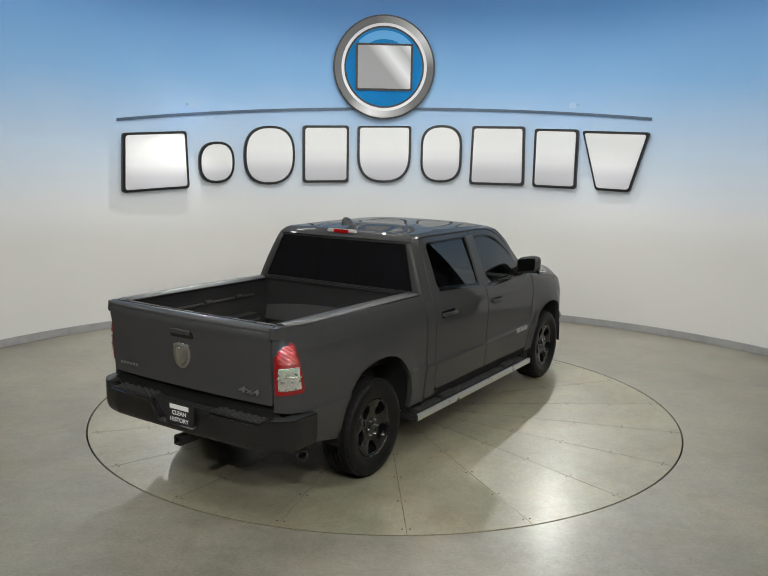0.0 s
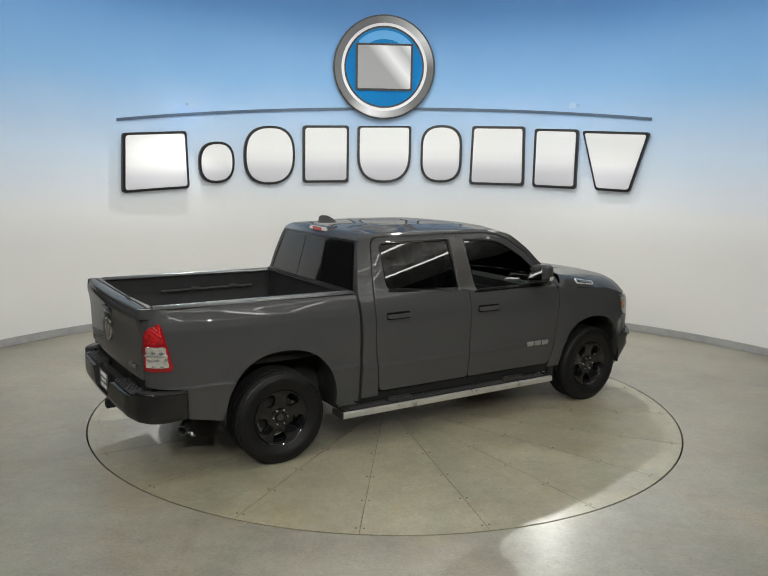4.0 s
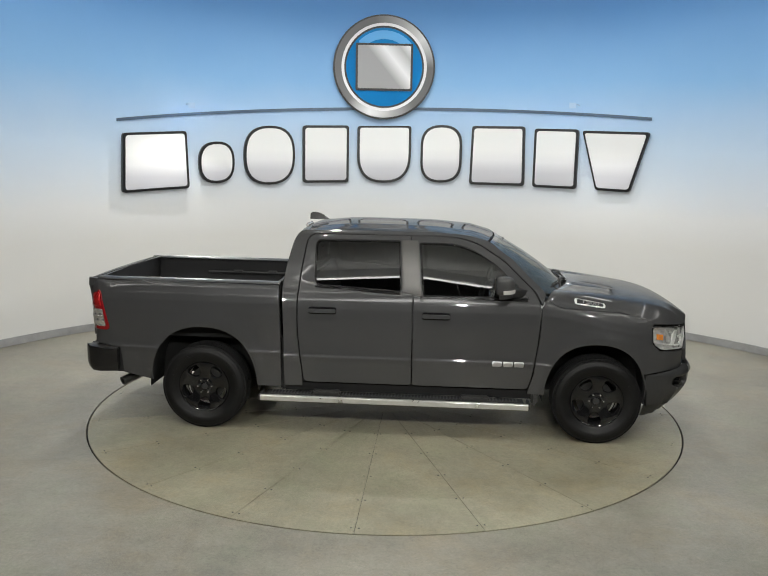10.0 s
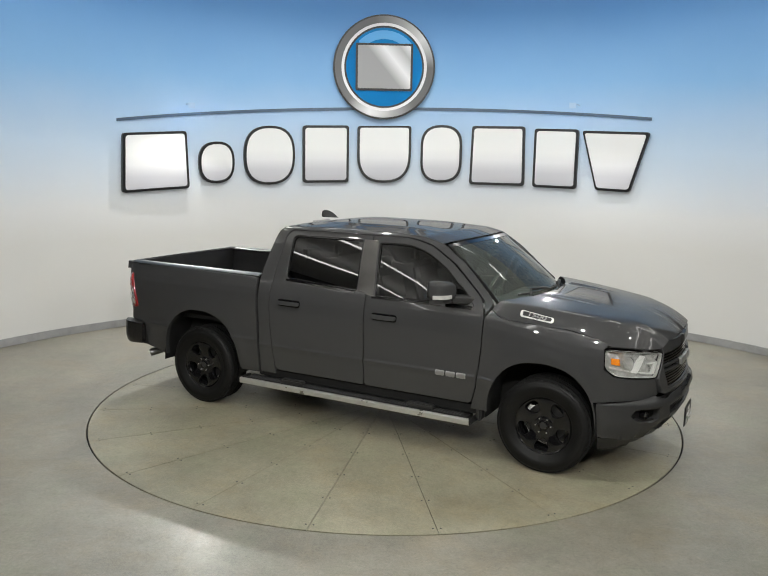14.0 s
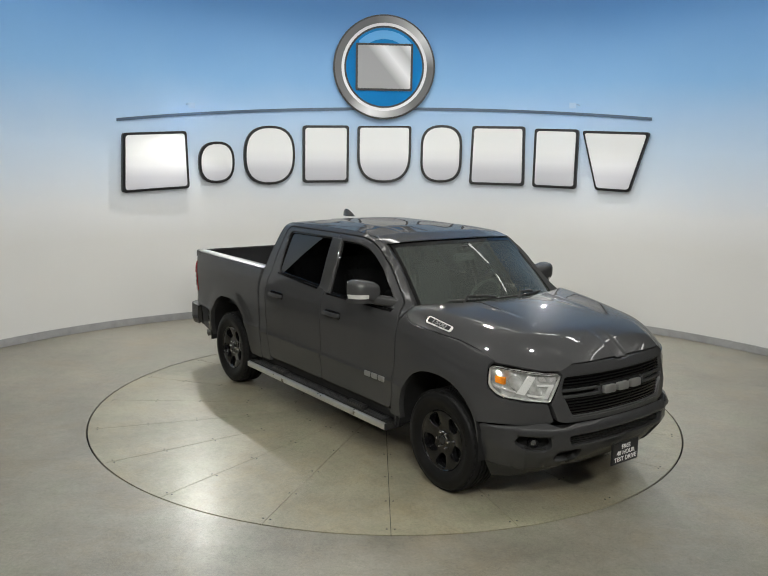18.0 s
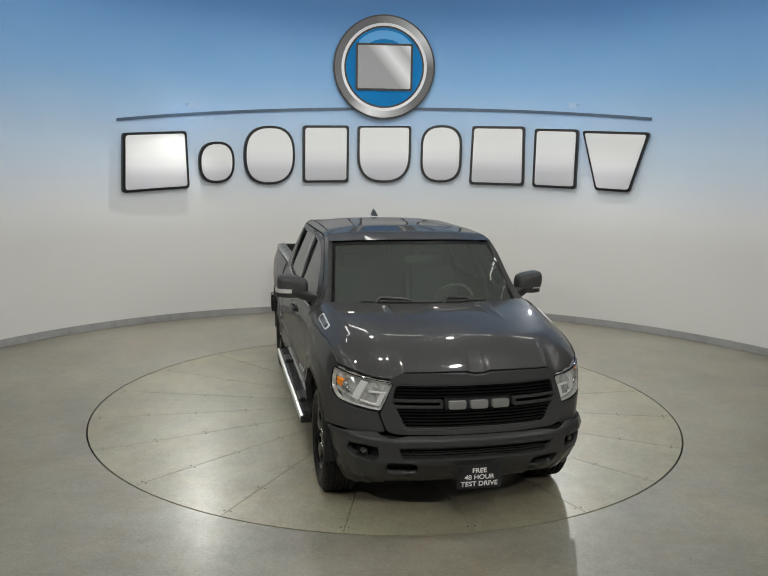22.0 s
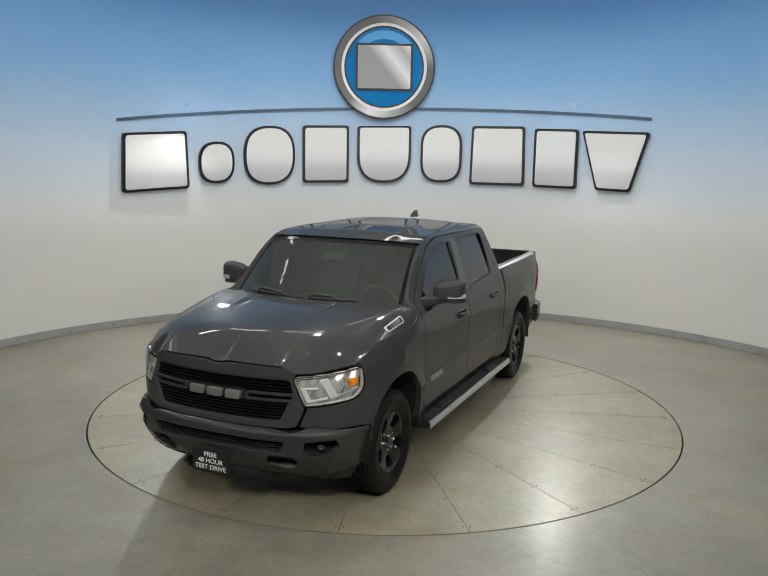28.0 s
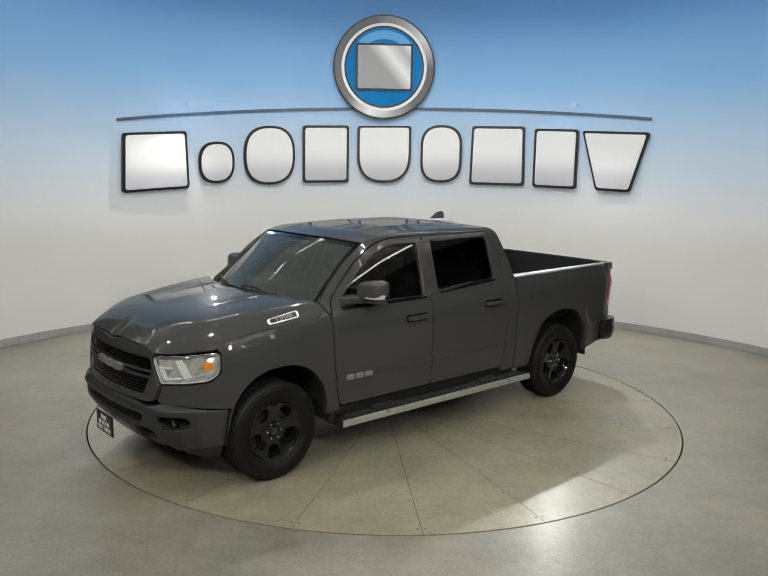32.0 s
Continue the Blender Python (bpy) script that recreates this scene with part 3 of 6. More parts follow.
line = new("sign_line")
line.matrix_world = Matrix.Translation(wall_at(-0.25, 3.3, 0))
tagged(line, "thin slate-blue line bowed across the laid-over sign", "sign line")
bm = bmesh.new()
rows = []
for k in range(61):
    u = -4.52 + 8.56 * k / 60
    w = 0.022
    zc = 3.383 + 0.0181 * (u + 0.24) - 0.0131 * (u + 0.24) ** 2
    rows.append([bm.verts.new(wall_at(u, zc + s * w, p)) for s, p in ((-1, 0.003), (-1, 0.02), (1, 0.02), (1, 0.003))])
for p, q in zip(rows, rows[1:]):
    for j in range(4):
        bm.faces.new((p[j], p[(j + 1) % 4], q[(j + 1) % 4], q[j]))
bm.faces.new(rows[0])
bm.faces.new(rows[-1][::-1])
bm.transform(line.matrix_world.inverted())
part("bar", bm, M_SIGNLINE, line)

badge = new("round_sign")
tagged(badge, "round blue laid-over sign with a silver rim", "sign")
BU, BZ = -0.255, 4.03
badge.matrix_world = Matrix.Translation(wall_at(BU, BZ, 0))
FACE = Matrix.Rotation(radians(-math.degrees(BU / RAD)), 4, "Z") @ Matrix.Rotation(radians(90), 4, "X")


def disc(name, r0, r1, h0, h1, material, label=""):
    return part(name, lathe([(r0, h0), (r1, h0), (r1, h1), (r0, h1)], 72, FACE, closed=r0 > 0.01), material, badge, label)


disc("outer_edge", 0.001, 0.825, 0.06, 0.10, M_SIGNBLACK)
disc("rim", 0.69, 0.795, 0.101, 0.14, M_RIM, "brushed silver rim")
disc("white_ring", 0.645, 0.69, 0.101, 0.13, M_SIGNWHITE)
disc("black_ring", 0.615, 0.645, 0.101, 0.128, M_SIGNBLACK)
disc("blue_face", 0.001, 0.62, 0.101, 0.125, M_SIGNBLUE, "glossy blue face")
# paler blue crescent along the face's top
cres = [(0.575 * math.cos(radians(a)), 0.575 * math.sin(radians(a))) for a in range(38, 143, 7)] + [(0.42 * math.cos(radians(a)), 0.08 + 0.36 * math.sin(radians(a))) for a in range(150, 29, -10)]
part("pale_crescent", prism(cres, lambda x, y: FACE @ Vector((x, y, 0.124)), lambda x, y: FACE @ Vector((x, y, 0.128))), M_SIGNPALE, badge, "paler blue shine printed on the face")
for nm, w, h, d0, d1, mt in (("block_edge", 0.92, 0.74, 0.126, 0.15, M_SIGNBLACK), ("block", 0.85, 0.67, 0.145, 0.165, M_BLOCKMETAL)):
    lo = rounded([(-w / 2, -h / 2), (w / 2, -h / 2), (w / 2, h / 2), (-w / 2, h / 2)], 0.025, 4)
    part(nm, prism(lo, lambda x, y, d=d0: FACE @ Vector((x, y, d)), lambda x, y, d=d1: FACE @ Vector((x, y, d))), mt, badge)

# ---- the turntable ----
table = new("turntable")
tagged(table, "round concrete turntable of wedge plates flush with the floor", "turntable")
part("frame", lathe([(0.001, -0.08), (TABLE_R, -0.08), (TABLE_R, -0.012), (0.001, -0.012)], 96, Matrix()), M_PIT, table, "dark steel frame")
for s in range(20):
    bm = bmesh.new()
    a0, a1 = 18 * s, 18 * (s + 1)
    g = 0.0023
    top, low = [], []
    for r, aa in [(0.3, a0), (0.3, a1)] + [(TABLE_R - 0.004, a1 - 18 * k / 6) for k in range(7)]:
        off = math.degrees(g / r)
        aa = min(max(aa, a0 + off), a1 - off)
        x, y = r * math.cos(radians(aa)), r * math.sin(radians(aa))
        top.append(bm.verts.new((x, y, 0.0)))
        low.append(bm.verts.new((x, y, -0.03)))
    bm.faces.new(top)
    for k in range(len(top)):
        j = (k + 1) % len(top)
        bm.faces.new((top[k], top[j], low[j], low[k]))
    plate = finish("wedge_plate", bm, M_TABLE, table, smooth=False)
part("hub_plate", lathe([(0.001, -0.03), (0.296, -0.03), (0.296, 0.0), (0.001, 0.0)], 40, Matrix()), M_TABLE, table)
bolt_me = None
for s in range(20):
    for r in (0.95, 1.46, 1.96, 2.42, 2.88):
        for side in (-1, 1):
            a = radians(18 * s) + side * 0.028 / r
            if bolt_me is None:
                bo = part("bolt", lathe([(0.001, 0.0035), (0.006, 0.003), (0.008, 0.0005)], 8, Matrix()), M_BOLT, table)
                bolt_me = bo.data
            else:
                bo = new("bolt", bolt_me)
                bo.parent = table
            bo.matrix_local = Matrix.Translation((r * math.cos(a), r * math.sin(a), 0))


# ---- the pickup truck ----
# its own space: x forward, y to its left, z up, the middle of the wheelbase at x = 0
truck = new("pickup_truck")
tagged(truck, "dark grey metallic crew-cab pickup truck with black wheels on the turntable", "pickup truck")


def curve(points, n=400, soft=9):
    """Smooth (x, y) samples through points."""
    p = np.array(points, float)
    l = np.concatenate([[0], np.cumsum(np.hypot(*np.diff(p, axis=0).T))])
    u = np.linspace(0, l[-1], n)
    q = np.stack([np.interp(u, l, p[:, 0]), np.interp(u, l, p[:, 1])], -1)
    k = np.hanning(soft + 2)[1:-1]
    k /= k.sum()
    pad = soft // 2
    e = np.concatenate([2 * q[:1] - q[pad:0:-1], q, 2 * q[-1:] - q[-2:-pad - 2:-1]])
    return np.stack([np.convolve(e[:, 0], k, "valid"), np.convolve(e[:, 1], k, "valid")], -1)


# the body's outline from above, from the middle of the tail to the middle of the nose
OUT = curve([(-2.985, 0.0), (-2.975, 0.5), (-2.955, 0.82), (-2.925, 0.91), (-2.85, 0.955), (-2.7, 0.975), (-2.4, 1.0), (-1.836, 1.02), (-1.1, 1.02), (0.5, 1.02), (1.4, 1.02), (1.836, 1.022), (2.1, 1.005), (2.3, 0.968), (2.46, 0.905), (2.58, 0.81), (2.66, 0.7), (2.72, 0.55), (2.76, 0.3), (2.775, 0.0)], 1200, 61)
_l = np.concatenate([[0], np.cumsum(np.hypot(*np.diff(OUT, axis=0).T))])
_l -= np.interp(0.0, OUT[:, 0], _l)
_t = np.gradient(OUT, axis=0)
_t /= np.hypot(_t[:, 0], _t[:, 1])[:, None]
# half width lost to the roundness of the side, by height
SEC = curve([(0.2, 0.075), (0.45, 0.04), (0.6, 0.024), (0.7, 0.0135), (0.738, 0.0035), (0.748, 0.0025), (0.757, 0.0075), (0.768, 0.0115), (0.83, 0.014), (1.0, 0.006), (1.12, 0.004), (1.2, 0.01), (1.27, 0.026), (1.34, 0.05), (1.38, 0.07), (1.45, 0.095), (1.6, 0.143), (1.75, 0.197), (1.84, 0.237), (1.875, 0.262), (1.9, 0.3), (1.925, 0.37)], 800, 5)


def smooth(a, b, x):
    t = min(1, max(0, (x - a) / (b - a)))
    return t * t * (3 - 2 * t)


def s_at_y(y, front=True):
    h = OUT[:, 0] > 1.9 if front else OUT[:, 0] < -1.9
    o = np.argsort(OUT[h][:, 1])
    return float(np.interp(y, OUT[h][o][:, 1], _l[h][o]))


ARCHES = ((1.805, 0.43, 0.458, 0.522), (-1.825, 0.43, 0.508, 0.568))  # middle x, z; half width, height


def side_pt(s, z, side=-1, off=0.0, bed=None):
    """A point of the body's side: s metres along its outline (x, as far as it is straight), z up."""
    x, y = float(np.interp(s, _l, OUT[:, 0])), float(np.interp(s, _l, OUT[:, 1]))
    tx, ty = float(np.interp(s, _l, _t[:, 0])), float(np.interp(s, _l, _t[:, 1]))
    nx, ny = -ty, tx
    zz = z + 0.16 * smooth(1.25, 2.3, s) - (0.03 if (s < -1.2 if bed is None else bed) else 0.0)
    d = float(np.interp(zz, SEC[:, 0], SEC[:, 1]))
    if z > 1.3 and -1.2 < s < 1.6:
        d += 0.085 * max(0, (x - 0.3) / 0.9) ** 2 * smooth(1.3, 1.8, z) + 0.03 * smooth(-0.7, -1.1, x) * smooth(1.35, 1.9, z)
        d += 0.06 * smooth(0.9, 1.35, x) * smooth(1.3, 1.42, z)
    for ax, az, aw, ah in ARCHES:
        r = (abs((s - ax) / aw) ** 2.3 + abs(max(0, z - az) / ah) ** 2.3) ** (1 / 2.3)
        d -= 0.018 * math.exp(-((r - 1.05) / 0.16) ** 2) * smooth(0.4, 0.6, z)
    d -= off
    return Vector((x - nx * d, side * (y - ny * d), z))


def arch_loop(k, z0, z1, n=26, grow_by=0.0):
    """The wheel arch's edge, from its rear foot at height z0 to its front foot at z1."""
    ax, az, aw, ah = ARCHES[k]
    aw, ah = aw + grow_by, ah + grow_by
    out = [(ax - aw, z0)]
    for j in range(n + 1):
        a = math.pi * (1 - j / n)
        ca, sa = math.cos(a), math.sin(a)
        out.append((ax + aw * math.copysign(abs(ca) ** (2 / 2.3), ca), az + ah * abs(sa) ** (2 / 2.3)))
    out.append((ax + aw, z1))
    return [(x, max(z, (z0 if x < ax else z1))) for x, z in out]


SG, ST = s_at_y(0.63), s_at_y(0.838, False)


def bed_pt(s, z, side, off=0.0):
    """The bed's side; towards the tailgate its top rolls forward only, so that the seam stays upright."""
    p, q = side_pt(s, z, side, off, True), side_pt(s, 1.05, side, off, True)
    p.y += (q.y - p.y) * smooth(-2.74, ST, s)
    p.x -= 0.04 * smooth(-2.8, ST, s) * smooth(1.12, 1.36, z)
    return p



RDOOR = rounded([(-0.875, 0.5), (-0.887, 0.62), (-0.927, 0.95), (-0.932, 1.28), (-0.908, 1.55), (-0.862, 1.866, 0.09), (0.088, 1.868, 0.01), (0.1, 1.74), (0.127, 1.34), (0.127, 0.5, 0.03)], 0.05)
RWIN = rounded([(-0.785, 1.408), (-0.795, 1.824), (0.0, 1.827, 0.03), (0.022, 1.365, 0.03)], 0.07)
FDOOR = rounded([(0.137, 0.5, 0.03), (0.137, 1.34), (0.11, 1.74), (0.098, 1.868, 0.01), (0.48, 1.868, 0.1), (0.7, 1.818, 0.1), (0.95, 1.66), (1.245, 1.385), (1.29, 1.28, 0.06), (1.28, 1.0, 0.1), (1.235, 0.64, 0.1), (1.195, 0.5, 0.04)], 0.06)
FWIN = rounded([(0.22, 1.335, 0.03), (0.172, 1.815, 0.03), (0.47, 1.815, 0.1), (0.66, 1.77, 0.1), (0.89, 1.625), (1.19, 1.34, 0.02)], 0.05)
FRAME = rounded([(-1.06, 0.455, 0.01), (-1.064, 1.0, 0), (-1.083, 1.4, 0.03), (-1.048, 1.62, 0.1), (-0.995, 1.835, 0.06), (-0.93, 1.9, 0.04), (-0.4, 1.912, 0), (0.3, 1.908, 0), (0.62, 1.888, 0.1), (0.8, 1.842, 0.05), (1.02, 1.69, 0), (1.34, 1.385, 0.02), (1.305, 1.29, 0.02), (1.253, 1.393, 0), (0.957, 1.669, 0), (0.704, 1.828, 0.1), (0.48, 1.878, 0.1), (-0.87, 1.876, 0.09), (-0.918, 1.55, 0), (-0.942, 1.28, 0), (-0.937, 0.95, 0), (-0.897, 0.62, 0), (-0.885, 0.455, 0.01)], 0.02)
BED = [(-1.09, 0.44), (-1.095, 1.0), (-1.113, 1.38), (-1.119, 1.4), (-2.0, 1.408), (-2.78, 1.412), (ST, 1.408), (ST, 0.8), (-2.69, 0.775), (-2.64, 0.76), (-2.625, 0.515), (-2.33, 0.46)] + arch_loop(1, 0.46, 0.44) + [(-1.3, 0.44)]
FENDER = [(1.195, 0.455), (1.245, 0.64), (1.29, 1.0), (1.302, 1.27), (1.345, 1.342), (1.42, 1.29), (1.5, 1.268), (1.63, 1.262), (2.0, 1.238), (2.25, 1.19), (2.345, 1.15), (2.306, 1.113), (2.309, 0.954), (2.392, 0.892), (2.6, 0.87), (s_at_y(0.69), 0.864), (s_at_y(0.684), 0.852), (s_at_y(0.637), 0.732), (SG - 0.1, 0.7), (2.5, 0.7), (2.257, 0.68)] + arch_loop(0, 0.455, 0.68)[::-1] + [(1.33, 0.455)]


def win_glass(win, side, off):
    """The surface of a side window: an even, slightly bowed pane between its four corners."""
    s0, s1 = min(p[0] for p in win) - 0.02, max(p[0] for p in win) + 0.02
    z0, z1 = min(p[1] for p in win) - 0.02, max(p[1] for p in win) + 0.02
    sm = min(s1, 0.62)

    def at(s, z):
        u, v = (s - s0) / (sm - s0), (z - z0) / (z1 - z0)
        lo = side_pt(s0, z0, side, off).lerp(side_pt(sm, z0, side, off), u)
        hi = side_pt(s0, z1, side, off).lerp(side_pt(sm, z1, side, off), u)
        p = lo.lerp(hi, v)
        bow = 0.022 * v * (1 - v) - 0.01 * max(0, u - 1) ** 2
        return Vector((s, p.y + side * bow, z))
    return at


def both(fn):
    for side in (-1, 1):
        fn(side)


def strip_along(path, fn, w, h, n0=0.0):
    """A moulding along the (s, z) path: w deep out of the body, h high."""
    bm = bmesh.new()
    rows = []
    for s, z in path:
        rows.append([bm.verts.new(fn(s, z + dz, o)) for dz, o in ((-h / 2, n0), (-h / 2, n0 + w), (h / 2, n0 + w), (h / 2, n0))])
    for p, q in zip(rows, rows[1:]):
        for j in range(4):
            bm.faces.new((p[j], p[(j + 1) % 4], q[(j + 1) % 4], q[j]))
    bm.faces.new(rows[0])
    bm.faces.new(rows[-1][::-1])
    return bm


def lin(a, b, n):
    return [tuple(a[k] + (b[k] - a[k]) * j / n for k in range(len(a))) for j in range(n + 1)]


def fold_at(zz, bed):
    return lambda s: zz - 0.16 * smooth(1.25, 2.3, s) + (0.03 if bed else 0.0)


DOOR_FOLDS, BED_FOLDS = ([fold_at(zz, bed) for zz in (0.7, 0.724, 0.738, 0.748, 0.757, 0.768, 0.79, 1.19, 1.22, 1.25, 1.28)] for bed in (False, True))


M_PILLAR = std("satin_pillar", (0.06, 0.058, 0.055), 0.34, 0.5, coat=0.3)


def body_side(side):
    f = lambda s, z: side_pt(s, z, side)
    panel("cab_frame", FRAME, f, M_BODY, truck, step=0.04, thick=0.05, folds=DOOR_FOLDS)
    panel("bed_side", BED, lambda s, z: bed_pt(s, z, side), M_BODY, truck, thick=0.04, folds=BED_FOLDS)
    panel("fender", FENDER, f, M_BODY, truck, thick=0.035, step=0.045, folds=DOOR_FOLDS)
    for nm, door, win, tint, hx, hz in (("rear_door", RDOOR, RWIN, M_TINT, -0.7, 1.185), ("front_door", FDOOR, FWIN, M_FTINT, 0.345, 1.163)):
        d = panel(nm, door, f, M_BODY, truck, holes=[win], thick=0.03, folds=DOOR_FOLDS)
        g = panel("window_glass", grow2(win, 0.012), win_glass(win, side, -0.022), tint, d, thick=0.004, step=0.08, label="dark tinted window glass")
        g.visible_shadow = False
        # rubber surround of the pane
        panel("window_seal", grow2(win, 0.001), lambda s, z: side_pt(s, z, side, -0.012), M_GLOSS, d, holes=[grow2(win, -0.016)], thick=0.012, step=0.08)
        x0, x1 = min(p[0] for p in win), max(p[0] for p in win)
        za, zb = (1.402, 1.355) if nm == "rear_door" else (1.33, 1.33)
        part("belt_moulding", strip_along(lin((x0 + 0.02, za), (x1 - 0.01, zb), 16), lambda s, z, o: side_pt(s, z, side, o), 0.007, 0.016), M_GLOSS, d)
        # handle: a cup in the skin and a grip over it
        cup = rounded([(hx - 0.13, hz - 0.032), (hx + 0.13, hz - 0.032), (hx + 0.13, hz + 0.036), (hx - 0.13, hz + 0.036)], 0.026)
        panel("handle_cup", cup, lambda s, z: side_pt(s, z, side, 0.003), M_GLOSS, d, thick=0.004, step=0.05)
        gr = rounded([(hx - 0.128, hz - 0.016), (hx + 0.128, hz - 0.016), (hx + 0.128, hz + 0.022), (hx - 0.128, hz + 0.022)], 0.018)
        panel("handle", gr, lambda s, z: side_pt(s, z, side, 0.028 + 0.012 * (1 - ((s - hx) / 0.13) ** 2)), M_BODY, d, thick=0.026, step=0.03)
    # sail behind the mirror, B-pillar trim
    panel("mirror_sail", rounded([(1.03, 1.342), (1.07, 1.45), (1.185, 1.345)], 0.01), lambda s, z: side_pt(s, z, side, -0.008), M_BLACK, truck, thick=0.01)
    panel("pillar_trim", rounded([(0.03, 1.37), (0.012, 1.83), (0.16, 1.83), (0.205, 1.34), (0.14, 1.345), (0.12, 1.36)], 0.008), lambda s, z: side_pt(s, z, side, 0.002), M_PILLAR, truck, thick=0.003)
    # sill under the doors
    panel("sill", rounded([(-1.06, 0.4), (-1.06, 0.485), (1.2, 0.485), (1.24, 0.44), (1.3, 0.4)], 0.01), lambda s, z: side_pt(s, z, side, -0.035), M_UNDER, truck, thick=0.05, step=0.08)
    # wheel arch linings and lips
    for k, (z0, z1) in enumerate(((0.455, 0.42), (0.46, 0.44))):
        loop = arch_loop(k, z0 - 0.06, z1 - 0.04, 30, 0.012)
        bm = bmesh.new()
        rows = [[bm.verts.new((x, side * y, z)) for y in (0.985, 0.9, 0.62)] + [bm.verts.new((ARCHES[k][0] + (x - ARCHES[k][0]) * 0.5, side * 0.56, min(z, 0.8)))] for x, z in loop]
        for p, q in zip(rows, rows[1:]):
            for j in range(3):
                bm.faces.new((p[j], q[j], q[j + 1], p[j + 1]))
        part("arch_liner", bm, M_UNDER, truck, "black wheel arch lining")
        lip = arch_loop(k, z0, max(z1, 0.46), 40, 0.0)
        bm = bmesh.new()
        rows = []
        for (x, z) in lip:
            cx, cz = ARCHES[k][0], ARCHES[k][1]
            d = Vector((x - cx, 0, max(0.02, z - cz)))
            d.normalize()
            P0, P1 = side_pt(x, z, side, 0.004), side_pt(x + d.x * 0.014, z + d.z * 0.014, side, 0.003)
            rows.append([bm.verts.new(v) for v in (P0 + Vector((0, -side * 0.05, 0)), P0, P1)])
        for p, q in zip(rows, rows[1:]):
            for j in range(2):
                bm.faces.new((p[j], q[j], q[j + 1], p[j + 1]))
        part("arch_lip", bm, M_BODY, truck)
    # door badge: three plain silver blocks
    for k in range(3):
        x = 0.91 + 0.1 * k
        lo = rounded([(x - 0.042, 0.715), (x + 0.042, 0.715), (x + 0.042 + 0.004, 0.765), (x - 0.042 - 0.002, 0.765)], 0.012, 3)
        panel("door_badge", lo, lambda s, z: side_pt(s, z, side, 0.008), M_SILVER, truck, thick=0.008, step=0.05, label="plain silver badge block")
    # mud flap edge behind the front wheel
    part("sill_end", box((1.27, side * 0.93, 0.43), (0.06, 0.1, 0.16), 0.02), M_BLACK, truck)


M_PIPE = std("dull_pipe_steel", (0.16, 0.16, 0.155), 0.3, 0.9)
M_PANE = std("dark_rear_glass", (0.006, 0.006, 0.007), 0.04, var=0.05)
M_BADGE = std("dim_badge", (0.3, 0.3, 0.3), 0.3, 0.8)


both(body_side)

# roof
TOP = [(-0.995, 1.84), (-0.93, 1.9), (-0.4, 1.912), (0.3, 1.908), (0.62, 1.888), (0.8, 1.842)]


def top_z(x):
    return float(np.interp(x, [p[0] for p in TOP], [p[1] for p in TOP]))


def roof_pt(u, v):
    x = -0.99 + 1.79 * u
    w = 2 * v - 1
    e = side_pt(x, top_z(x), 1)
    crown = 0.047 * smooth(-1.05, -0.5, x) * (1 - 0.55 * smooth(0.0, 0.84, x))
    ridge = 0.003 * (math.exp(-((abs(w) - 0.62) / 0.05) ** 2))
    xx = x + 0.085 * (1 - w * w) * smooth(0.55, 1.0, u) - 0.035 * (1 - w * w) * smooth(0.3, 0.0, u)
    return Vector((xx, e.y * w, e.z + crown * (1 - abs(w) ** 2.6) + ridge * smooth(0, 0.1, u) * smooth(1, 0.9, u) - 0.001))


part("roof", sheet(roof_pt, 40, 40), M_BODY, truck)

# windscreen and its black surround
def screen_pt(u, v, drop=0.0):
    w = 2 * v - 1
    tp = roof_pt(1.0, 0.5 + 0.5 * w * 0.955) + Vector((0.015, 0, -0.016))
    bt = Vector((1.37 + 0.31 * (1 - w * w), 0.815 * w, 1.318 + 0.0 * w))
    p = tp.lerp(bt, u)
    return p + Vector((0.6, 0, 0.75)) * (0.035 * 4 * u * (1 - u) * (1 - 0.5 * w * w) - drop)


ws = part("windscreen", sheet(screen_pt, 20, 28), M_SCREEN, truck, "large clear windscreen with a green tint")
ws.visible_shadow = False
bm = bmesh.new()
N = 40
edge = [(0.0, k / N) for k in range(N)] + [(k / N, 1.0) for k in range(N)] + [(1.0, 1 - k / N) for k in range(N)] + [(1 - k / N, 0.0) for k in range(N)]
ri = [bm.verts.new(screen_pt(0.05 + u * 0.88, 0.016 + v * 0.968, -0.003)) for u, v in edge]
ro = [bm.verts.new(screen_pt(u, v, -0.003)) for u, v in edge]
for k in range(len(edge)):
    j = (k + 1) % len(edge)
    bm.faces.new((ri[k], ri[j], ro[j], ro[k]))
part("screen_border", bm, M_GLOSS, truck)

# hood
def hood_line(s):
    return float(np.interp(s, [1.345, 1.42, 1.5, 1.63, 2.0, 2.25, 2.345], [1.342, 1.29, 1.268, 1.262, 1.238, 1.19, 1.15]))


def hood_edge(a):
    """Height of the hood's front edge, a from its middle (0) to its corner (1)."""
    return 1.156 - 0.05 * smooth(0.55, 0.67, a) + 0.03 * smooth(0.75, 1.0, a) - 0.014 * (1 - smooth(0.045, 0.085, a))


